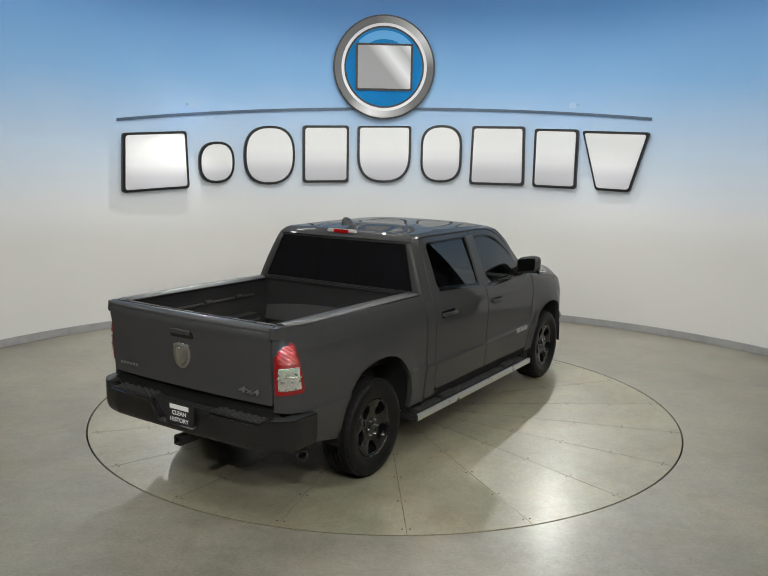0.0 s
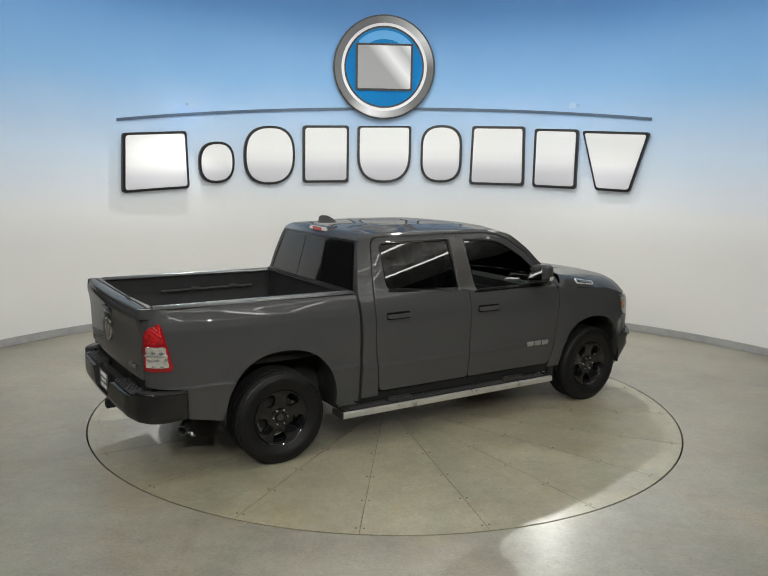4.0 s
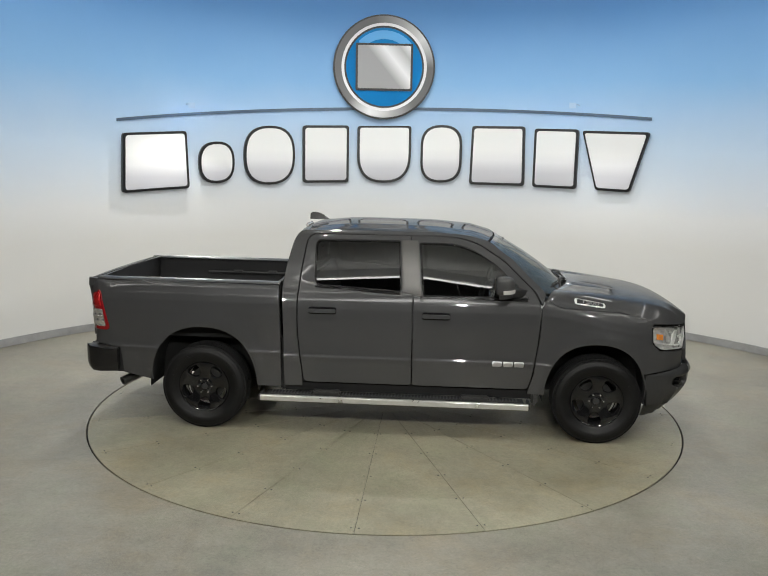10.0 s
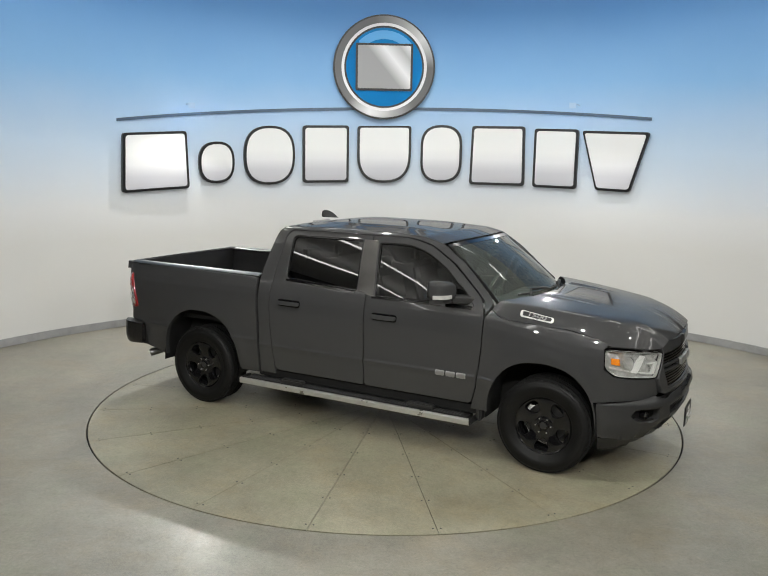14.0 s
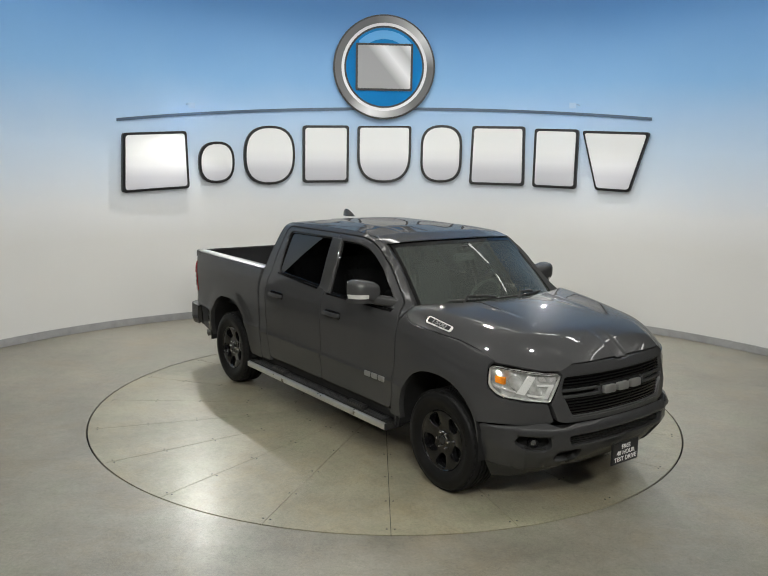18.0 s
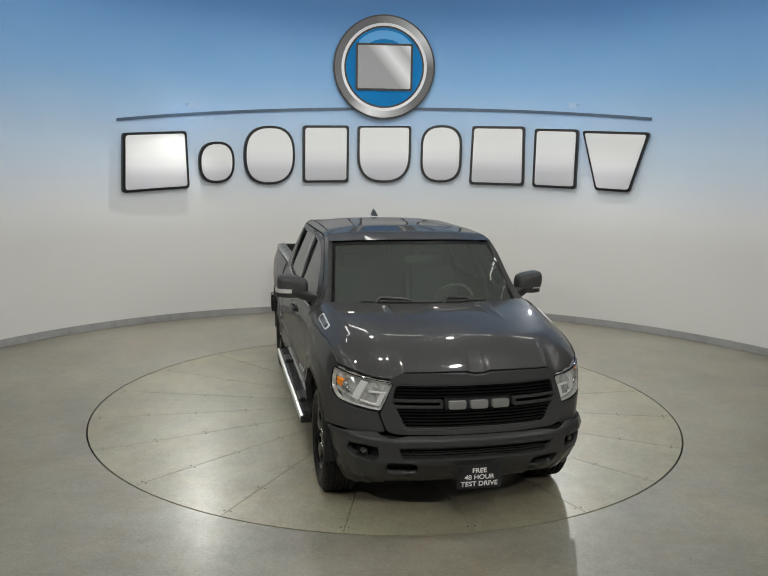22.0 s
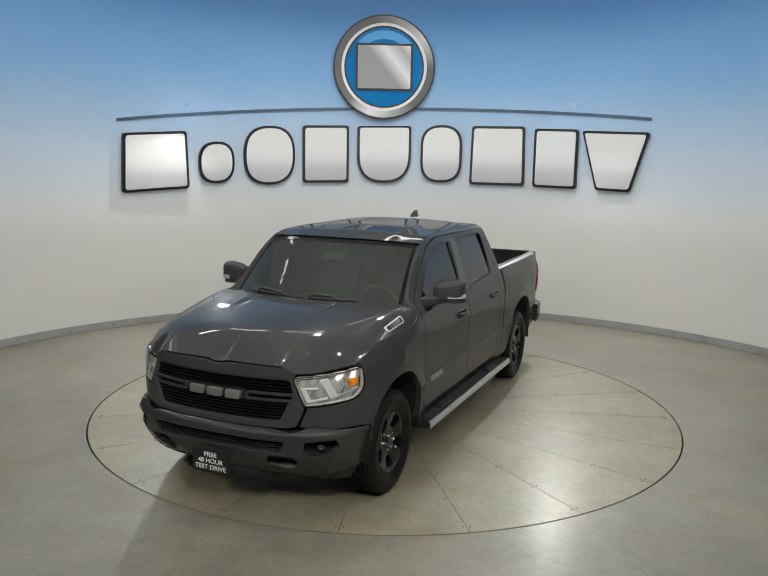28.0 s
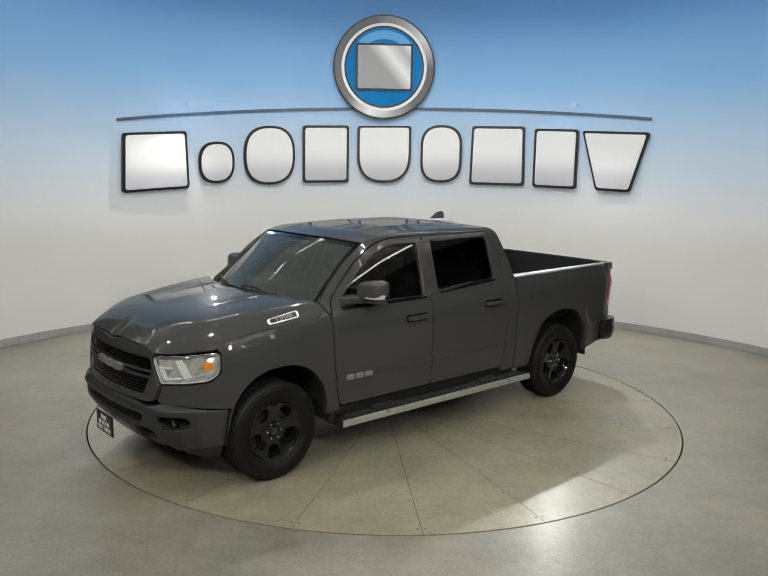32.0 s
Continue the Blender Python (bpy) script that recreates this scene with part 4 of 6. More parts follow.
def hood_sec(u, a, zs):
    """Height of the hood before its nose rolls down."""
    zc = 1.418 - 0.15 * u ** 1.35
    # a broad dome whose edge runs in from the screen's corners to the lamps' inner ends; the flanks fall away outside it
    a0 = 0.87 - 0.27 * smooth(0.0, 1.0, u)
    k = max(0.0, (a - a0) / (1 - a0))
    f = 1 - 0.14 * (a / a0) ** 2 if a < a0 else 0.86 * (1 - 0.2 * k - 0.8 * k ** 2.8)
    # a short crease on each side of the middle, below the screen
    c0 = 0.43 + 0.02 * u
    crease = (0.009 * math.exp(-((a - c0) / 0.03) ** 2) - 0.006 * math.exp(-((a - c0 + 0.06) / 0.03) ** 2)) * smooth(0.5, 0.05, u)
    return zs + (zc - zs) * f + crease * smooth(0, 0.06, u)


def hood_pt(u, v):
    w = 2 * v - 1
    a = abs(w)
    e = side_pt(1.35 + 0.99 * u, hood_line(1.35 + 0.99 * u), 1)
    xr, xf = 1.35 + 0.285 * (1 - w * w), 2.337 + 0.4 * (1 - a ** 4.6)
    z = hood_sec(u, a, e.z + 0.002)
    if u > 0.66:
        z -= (hood_sec(1.0, a, side_pt(2.34, hood_line(2.34), 1).z + 0.002) - hood_edge(a)) * ((u - 0.66) / 0.34) ** 2.3
    return Vector((xr + (xf - xr) * u, w * (e.y - 0.011), z))


part("hood", sheet(hood_pt, 80, 160), M_BODY, truck)
# the hood's turned-in front edge, and a dark sheet painting the gap's shade
part("hood_lip", sheet(lambda u, v: hood_pt(1.0, v) + Vector((0.004 * math.sin(u * 3.1) - 0.022 * u, 0, -0.012 * u)), 4, 100), M_BODY, truck)
part("hood_gap_dark", sheet(lambda u, v: hood_pt(1.0, 0.19 + 0.62 * v) + Vector((-0.03 - 0.02 * u, 0, -0.005 - 0.07 * u)), 2, 60), M_UNDER, truck)
# cowl between hood and screen
part("cowl", sheet(lambda u, v: Vector((1.30 + 0.34 * (1 - (2 * v - 1) ** 2) + 0.12 * u, (2 * v - 1) * 0.82, 1.322 - 0.012 * u)), 4, 30), M_BLACK, truck, "black plastic cowl below the windscreen")
for v0, v1 in ((0.17, 0.47), (0.51, 0.77)):
    w = part("wiper", tube([screen_pt(0.93, v0 + 0.02, -0.02), screen_pt(0.835, v0 + 0.06, -0.05), screen_pt(0.84, v0 + 0.16, -0.045), screen_pt(0.85, v1 - 0.08, -0.035)], 0.012, 8), M_BLACK, truck)
    part("wiper_blade", tube([screen_pt(0.855 + 0.0 * k, v0 - 0.03 + (v1 - v0 + 0.06) * k / 8, -0.02) for k in range(9)], 0.009, 6), M_BLACK, w)
# dark caps at the hood's rear corners
for side in (-1, 1):
    # two dark blocks a side, added to stop light through the body's gaps
    part("cab_gap_block", box((-1.075, side * 0.9, 0.66), (0.05, 0.12, 0.5), 0.01), M_UNDER, truck)
    part("bumper_gap_block", box((-2.66, side * 0.88, 0.64), (0.1, 0.14, 0.24), 0.01), M_UNDER, truck)
    part("hood_corner", box((1.36, side * 0.84, 1.335), (0.1, 0.06, 0.02), 0.008), M_BLACK, truck)

# rear window of the cab: three panes in a black frame
def rear_pt(u, v, out=0.0):
    w = 2 * v - 1
    z = 1.39 + 0.445 * u
    return Vector((-1.085 + 0.1 * u - 0.02 * (1 - w * w) - out, w * (0.918 - 0.165 * max(0, u)), z))


part("cab_back", sheet(lambda u, v: rear_pt(-0.9 + 1.97 * u, v, -0.01), 12, 16), M_BODY, truck)
part("window_frame", sheet(lambda u, v: rear_pt(0.0 + 0.97 * u, 0.035 + 0.93 * v, 0.004), 8, 16), M_GLOSS, truck)
for v0, v1 in ((0.05, 0.36), (0.375, 0.625), (0.64, 0.95)):
    part("rear_pane", sheet(lambda u, v: rear_pt(0.04 + 0.88 * u, v0 + (v1 - v0) * v, 0.009), 4, 8), M_PANE, truck, "dark tinted rear pane")
for v in (0.3675, 0.6325):
    part("pane_bar", sheet(lambda u, q: rear_pt(0.05 + 0.86 * u, v + (q - 0.5) * 0.012, 0.012), 4, 1, 0.006), M_GLOSS, truck)
part("slider_rail", sheet(lambda u, v: rear_pt(0.05 + 0.02 * u, 0.37 + 0.26 * v, 0.014), 1, 6, 0.006), M_BLACK, truck)
# high brake light
stop = part("high_brake_light", box((-0.985, 0, 1.895), (0.03, 0.34, 0.04), 0.012), M_CLEAR, truck, "clear and red high brake light")
part("red_lens", box((-1.0, 0, 1.895), (0.012, 0.17, 0.034), 0.005), M_REDLIT, stop, "red lens")
# shark-fin aerial
bm = bmesh.new()
rows = []
for k in range(9):
    u = k / 8
    x = -0.78 - 0.2 * u
    h = 0.072 * math.sin(min(1, u * 1.4) * math.pi / 2) ** 0.9 * (1 if u < 0.9 else 0.8)
    w = 0.04 * math.sin(math.pi * (0.1 + 0.8 * u))
    zb = 1.948
    rows.append([bm.verts.new((x, w, zb)), bm.verts.new((x, w * 0.55, zb + h * 0.6)), bm.verts.new((x, 0, zb + h)), bm.verts.new((x, -w * 0.55, zb + h * 0.6)), bm.verts.new((x, -w, zb))])
for p, q in zip(rows, rows[1:]):
    for j in range(4):
        bm.faces.new((p[j], q[j], q[j + 1], p[j + 1]))
bm.faces.new(rows[0])
bm.faces.new(rows[-1][::-1])
part("aerial_fin", bm, M_BODY, truck)

# ---- cargo bed ----
def cap_y(x):
    return min(0.925, float(np.interp(x, OUT[:500, 0], OUT[:500, 1])) - 0.052)



BX0, BX1, BW, BZ0, BZ1 = -2.9, -1.12, 0.83, 0.9, 1.39
part("bed_floor", box(((BX0 + BX1) / 2, 0, BZ0 - 0.02), (BX1 - BX0, 2 * BW, 0.04)), M_LINER, truck, "black ribbed bed floor")
for k in range(11):
    part("bed_rib", box(((BX0 + BX1) / 2, -0.7 + 0.14 * k, BZ0 + 0.006), (BX1 - BX0 - 0.02, 0.06, 0.016), 0.004), M_LINER, truck)
for side in (-1, 1):
    part("bed_wall", sheet(lambda u, v: Vector((BX0 + (BX1 - BX0) * u, side * (BW - 0.03 * math.sin(math.pi * min(1, v * 1.6)) + 0.0), BZ0 + (BZ1 - BZ0) * v)), 8, 10, 0.02), M_LINER, truck, "black bed side wall")
    part("wheel_tub", box((-1.836, side * 0.72, 1.0), (0.9, 0.22, 0.2), 0.05), M_LINER, truck)
    # rail cap
    part("rail_cap", sheet(lambda u, v: Vector((-2.86 + 1.745 * u, side * (0.8 + (cap_y(-2.86 + 1.745 * u) - 0.8) * v), 1.403 + 0.006 * (1 - u) + 0.009 * math.sin(math.pi * v) - (0.008 if v in (0, 1) else 0))), 12, 6, 0.012), M_CAP, truck, "black bed rail cap")
    # painted corner between rail and tailgate
    part("bed_corner", sheet(lambda u, v: bed_pt(-2.72 + (ST + 2.72) * v, 1.409, side).lerp(Vector((-2.8 - 0.09 * v, side * (0.9 - 0.07 * v), 1.414)), u), 5, 16), M_BODY, truck)
    # solid end of the corner beside the tailgate's lip
    part("corner_cap", prism(rounded([(-2.875, 0.834), (-2.982, 0.834), (-2.96, 0.885), (-2.875, 0.9)], 0.012, 3), lambda x, y: Vector((x, side * y, 1.335)), lambda x, y: Vector((x + 0.008, side * y, 1.412))), M_BODY, truck)
    # tie-down bar
    part("tie_rail", tube([(-2.3, side * 0.795, 1.25), (-1.35, side * 0.795, 1.25)], 0.014, 8), M_BLACK, truck)
    for x in (-1.95, -1.55):
        part("tie_cleat", box((x, side * 0.785, 1.262), (0.11, 0.03, 0.035), 0.01), M_BLACK, truck)
part("bed_front", box((-1.125, 0, 1.16), (0.03, 1.7, 0.53), 0.006), M_LINER, truck)
part("front_rail", box((-1.135, 0, 1.4), (0.06, 1.72, 0.03), 0.012), M_LINER, truck)

# ---- tailgate ----
GATE_ROLL = curve([(0.78, 0.014), (1.0, 0.002), (1.15, -0.001), (1.24, -0.008), (1.3, -0.02), (1.335, -0.027), (1.355, -0.025), (1.378, -0.012)], 300, 25)


def gate_pt(y, z, out=0.0):
    """The tailgate's skin, flared to a lip along its top."""
    roll = float(np.interp(z, GATE_ROLL[:, 0], GATE_ROLL[:, 1]))
    return Vector((-2.985 + 0.03 * (y / 0.83) ** 2 + roll - out, y, z))


gate = panel("tailgate", rounded([(-0.832, 0.848), (0.832, 0.848), (0.832, 1.378), (-0.832, 1.378)], 0.012), gate_pt, M_BODY, truck, thick=0.03, folds=[lambda y, z=z: z for z in (1.25, 1.28, 1.3, 1.315, 1.335, 1.355)])
part("gate_top", sheet(lambda u, v: gate_pt((2 * v - 1) * 0.83, 1.376) + Vector((0.025 * min(1, u * 2.5) ** 2 + 0.12 * max(0, u - 0.2), 0, 0.04 * math.sin(min(1, u * 2.2) * 1.571))), 14, 24, 0.012), M_BODY, gate, "glossy painted roll along the tailgate's top")
part("gate_inner", box((-2.9, 0, 1.16), (0.03, 1.66, 0.52), 0.01), M_LINER, gate)
cup = rounded([(-0.13, 1.235), (0.13, 1.235), (0.115, 1.305), (-0.115, 1.305)], 0.03)
panel("gate_handle_cup", cup, lambda y, z: gate_pt(y, z, 0.003), M_GLOSS, gate, thick=0.004)
panel("gate_handle", rounded([(-0.1, 1.265), (0.1, 1.265), (0.1, 1.3), (-0.1, 1.3)], 0.012), lambda y, z: gate_pt(y, z, 0.02), M_BODY, gate, thick=0.02)
shield = rounded([(-0.055, 1.02, 0.04), (0, 0.995, 0.03), (0.055, 1.02, 0.04), (0.092, 1.08, 0.05), (0.088, 1.185, 0.03), (0.045, 1.198, 0.02), (-0.045, 1.198, 0.02), (-0.088, 1.185, 0.03), (-0.092, 1.08, 0.05)], 0.03)
em = panel("gate_emblem", shield, lambda y, z: gate_pt(y, z, 0.016), M_CHROME, gate, thick=0.016, label="plain silver shield emblem")
panel("emblem_core", grow2(shield, -0.02), lambda y, z: gate_pt(y, z, 0.018), M_BADGE, em, thick=0.004)
panel("emblem_boss", grow2(shield, -0.036), lambda y, z: gate_pt(y, z, 0.022 + 0.01 * math.cos(y * 40)), M_CHROME, em, thick=0.01, step=0.02)
REARFACE = Matrix(((0, 0, -1, 0), (-1, 0, 0, 0), (0, 1, 0, 0), (0, 0, 0, 1)))
text_mesh("4x4", 0.06, 0.006, Matrix.Translation((-2.972, -0.65, 0.935)) @ REARFACE, "drive_lettering", M_BADGE, gate, 2.2)
for k in range(6):
    part("trim_badge", box((-2.966, 0.72 - 0.036 * k, 0.935), (0.006, 0.026, 0.022), 0.002), M_BADGE, gate)

# ---- tail lights ----
def tail_light(side):
    t0 = s_at_y(0.852, False)
    body = rounded([(t0, 0.925), (-2.735, 0.925, 0.05), (-2.785, 1.12, 0.2), (-2.835, 1.305, 0.04), (t0, 1.305)], 0.02)
    tl = panel("tail_light", body, lambda s, z: side_pt(s, z, side, 0.012), M_RED, truck, thick=0.03, step=0.03, label="tall tail light with red rim and clear lower lens")
    up = rounded([(t0 + 0.02, 1.15), (-2.815, 1.15), (-2.845, 1.28), (t0 + 0.02, 1.28)], 0.015)
    lo = rounded([(t0 + 0.025, 0.96), (-2.775, 0.96), (-2.805, 1.125), (t0 + 0.025, 1.125)], 0.015)
    panel("red_lens", up, lambda s, z: side_pt(s, z, side, 0.017 + 0.003 * math.sin(z * 210) * math.sin(s * 150)), M_REDLIT, tl, thick=0.008, step=0.012)
    panel("clear_lens", lo, lambda s, z: side_pt(s, z, side, 0.016 + 0.0014 * math.sin(z * 120) + 0.002 * math.sin(s * 100 + 2) * math.sin(z * 55)), M_TAILCLEAR, tl, thick=0.008, step=0.012, label="clear ribbed lens")
    bar = rounded([(t0 + 0.02, 1.045), (-2.785, 1.045), (-2.787, 1.06), (t0 + 0.02, 1.06)], 0.004)
    panel("lens_bar", bar, lambda s, z: side_pt(s, z, side, 0.022), M_CHROME, tl, thick=0.008)


both(tail_light)

# ---- rear bumper ----
RB = curve([(-3.075, 0.0), (-3.07, 0.4), (-3.055, 0.7), (-3.015, 0.87), (-2.94, 0.97), (-2.85, 1.005), (-2.655, 1.015)], 300, 21)
_rl = np.concatenate([[0], np.cumsum(np.hypot(*np.diff(RB, axis=0).T))])


def rb_pt(s, z, out=0.0):
    a = abs(s)
    x, y = float(np.interp(a, _rl, RB[:, 0])), float(np.interp(a, _rl, RB[:, 1]))
    x2, y2 = float(np.interp(a + 0.01, _rl, RB[:, 0])), float(np.interp(a + 0.01, _rl, RB[:, 1]))
    tx, ty = x2 - x, y2 - y
    if abs(tx) + abs(ty) < 1e-6:
        tx, ty = 0.01, 0
    l = math.hypot(tx, ty)
    nx, ny = -ty / l, tx / l
    d = 0.6 * max(0, z - 0.757) + 0.03 * max(0, (0.585 - z) / 0.065) ** 1.6 - out
    return Vector((x - nx * d, math.copysign(1, s) * (y - ny * d), z))


RL = float(_rl[-1])
bump = panel("rear_bumper", rounded([(-RL, 0.535), (-1.1, 0.52), (-0.3, 0.53), (0.3, 0.53), (1.1, 0.52), (RL, 0.535), (RL, 0.765), (0.86, 0.77, 0.02), (0.8, 0.722, 0.02), (0.3, 0.722, 0.02), (0.2, 0.575, 0.03), (-0.2, 0.575, 0.03), (-0.3, 0.722, 0.02), (-0.8, 0.722, 0.02), (-0.86, 0.77, 0.02), (-RL, 0.765)], 0.015), rb_pt, M_RBUMP, truck, thick=0.1, label="near-black stepped rear bumper")


def ledge(u, v, k):
    s = k * (0.3 + (RL - 0.3) * v)
    h = 0.72 + 0.045 * smooth(0.8, 0.86, abs(s))
    p = rb_pt(s, h - 0.002)
    q = Vector((-2.9 if abs(p.y) < 0.85 else max(p.x, -2.9), math.copysign(min(abs(p.y), 0.9), s), h + 0.004))
    return p.lerp(q, u)


for k in (-1, 1):
    part("bumper_top", sheet(lambda u, v: ledge(u, v, k), 3, 30), M_BLACK, bump)
for side in (-1, 1):
    pad = part("step_pad", sheet(lambda u, v: Vector((-3.035 + 0.125 * u + 0.03 * max(0, v - 0.6), side * (0.31 + 0.47 * v), 0.73)), 3, 8, 0.008), M_BLACK, bump, "black ribbed step pad")
    for k in range(12):
        for j in range(3):
            part("tread", box((-3.012 + 0.04 * j + (0.012 if k % 2 else -0.004), side * (0.33 + 0.037 * k), 0.7385), (0.026, 0.02, 0.014), 0.003), M_STEPPAD, pad)
part("bumper_filler", box((-2.87, 0, 0.745), (0.06, 1.72, 0.24), 0.01), M_UNDER, bump)
part("plate_recess", box((-2.965, 0, 0.635), (0.06, 0.66, 0.2), 0.01), M_BLACK, bump)
plate = part("sign_plate", box((-3.05, -0.02, 0.665), (0.008, 0.305, 0.165), 0.003), M_SIGNBLACK, bump, "black plate with white print")
part("print_bar", box((-3.0555, -0.02, 0.715), (0.003, 0.2, 0.035), 0.001), M_WHITE, plate)
text_mesh("CLEAN", 0.046, 0.001, Matrix.Translation((-3.0555, -0.02, 0.667)) @ REARFACE, "plate_text", M_WHITE, plate, 1.05)
text_mesh("HISTORY", 0.046, 0.001, Matrix.Translation((-3.0555, -0.02, 0.615)) @ REARFACE, "plate_text", M_WHITE, plate, 1.05)
# hitch receiver and exhaust
bm = lathe([(0.035, 0), (0.05, 0), (0.05, 0.3), (0.035, 0.3)], 4, Matrix.Translation((-3.035, 0.03, 0.44)) @ Matrix.Rotation(radians(90), 4, "Y") @ Matrix.Rotation(radians(45), 4, "Z"), True)
part("hitch_receiver", bm, M_BLACK, truck, "square black hitch receiver")
part("hitch_beam", tube([(-2.8, -0.6, 0.47), (-2.8, 0.6, 0.47)], 0.045, 8), M_UNDER, truck)
tip, back = Vector((-2.665, -0.885, 0.408)), Vector((-2.42, -0.56, 0.5))
ex_m = Matrix.Translation(tip) @ (back - tip).to_track_quat("Z", "Y").to_matrix().to_4x4()
part("exhaust_pipe", lathe([(0.036, 0), (0.042, 0), (0.042, 0.43), (0.036, 0.43)], 24, ex_m, True), M_PIPE, truck, "steel exhaust tip")
# a black disc that paints the shade inside the pipe
part("pipe_dark_disc", lathe([(0.001, 0.03), (0.0365, 0.03)], 20, ex_m), M_PIT, truck)

# ---- front: grille, headlights, bumper ----
def front_pt(y, z, out=0.0):
    return Vector((2.795 - 0.09 * (abs(y) / 0.62) ** 2.4 - 0.13 * max(0, z - 0.8) ** 1.2 + out, y, z))


def header_top(y):
    return hood_edge(min(1, abs(y) / 0.95)) - 0.012


G_TOP = [(0.61 - 1.22 * k / 40, header_top(0.61 - 1.22 * k / 40)) for k in range(41)]
G_OUT = rounded([(-0.672, 0.862), (-0.658, 0.885), (-0.584, 1.074)] + [(y, z, 0) for y, z in G_TOP[::-1]] + [(0.584, 1.074), (0.658, 0.885), (0.672, 0.862), (0.625, 0.74), (0.56, 0.722), (-0.56, 0.722), (-0.625, 0.74)], 0.012)
G_IN = rounded([(-0.605, 0.955), (-0.575, 1.07), (0.575, 1.07), (0.605, 0.955), (0.515, 0.757), (-0.515, 0.757)], 0.04)
sur = panel("grille_surround", G_OUT, front_pt, M_BODY, truck, holes=[G_IN], thick=0.1, step=0.04)
part("grille_back", sheet(lambda u, v: front_pt(-0.62 + 1.24 * v, 0.76 + 0.32 * u, -0.1), 3, 16), M_UNDER, sur)


def half_at(z):
    return float(np.interp(z, [0.757, 0.955, 1.07], [0.515, 0.605, 0.575])) - 0.002


def slat(z, h, depth, w0, w1, out, material, name="slat"):
    def f(s, zz, o):
        return front_pt(s, zz, out - depth + o)
    return part(name, strip_along([(w0 + (w1 - w0) * k / 20, z) for k in range(21)], f, depth, h), material, sur)


for z in (1.048, 1.026, 1.004, 0.982, 0.884, 0.862, 0.84, 0.818, 0.796, 0.776):
    h = half_at(z)
    slat(z, 0.0115, 0.05, -h, h, -0.022, M_GLOSS)
# painted rim inside the opening, looped bars from it to the badge
panel("grille_rim", grow2(G_IN, 0.002), lambda y, z: front_pt(y, z, -0.008), M_BODY, sur, holes=[grow2(G_IN, -0.014)], thick=0.06, step=0.04)
for side in (-1, 1):
    hoop = rounded([(side * 0.25, 0.902), (side * 0.592, 0.902), (side * 0.596, 0.966), (side * 0.25, 0.966)], 0.022)
    eye_of = rounded([(side * 0.272, 0.922), (side * 0.588, 0.922), (side * 0.59, 0.946), (side * 0.272, 0.946)], 0.01)
    panel("grille_bar", hoop, lambda y, z: front_pt(y, z, -0.004), M_BUMP, sur, holes=[eye_of], thick=0.04, step=0.03)
# grille badge: three plain silver blocks
slat(0.932, 0.075, 0.04, -0.235, 0.235, -0.024, M_UNDER, "badge_mount")
for k in range(3):
    y = -0.155 + 0.155 * k
    lo = rounded([(y - 0.06, 0.9), (y + 0.06, 0.9), (y + 0.063, 0.958), (y - 0.063, 0.958)], 0.014, 3)
    panel("grille_badge", lo, lambda a, b: front_pt(a, b, 0.008), M_SILVER, sur, thick=0.03, step=0.05, label="plain silver badge block")


M_GUIDE = std("light_guide", (0.64, 0.64, 0.62), 0.18, coat=0.6, var=0.05)
M_REFL = std("lamp_silver", (0.62, 0.62, 0.6), 0.16, 0.5, coat=0.5, var=0.25, scale=25)


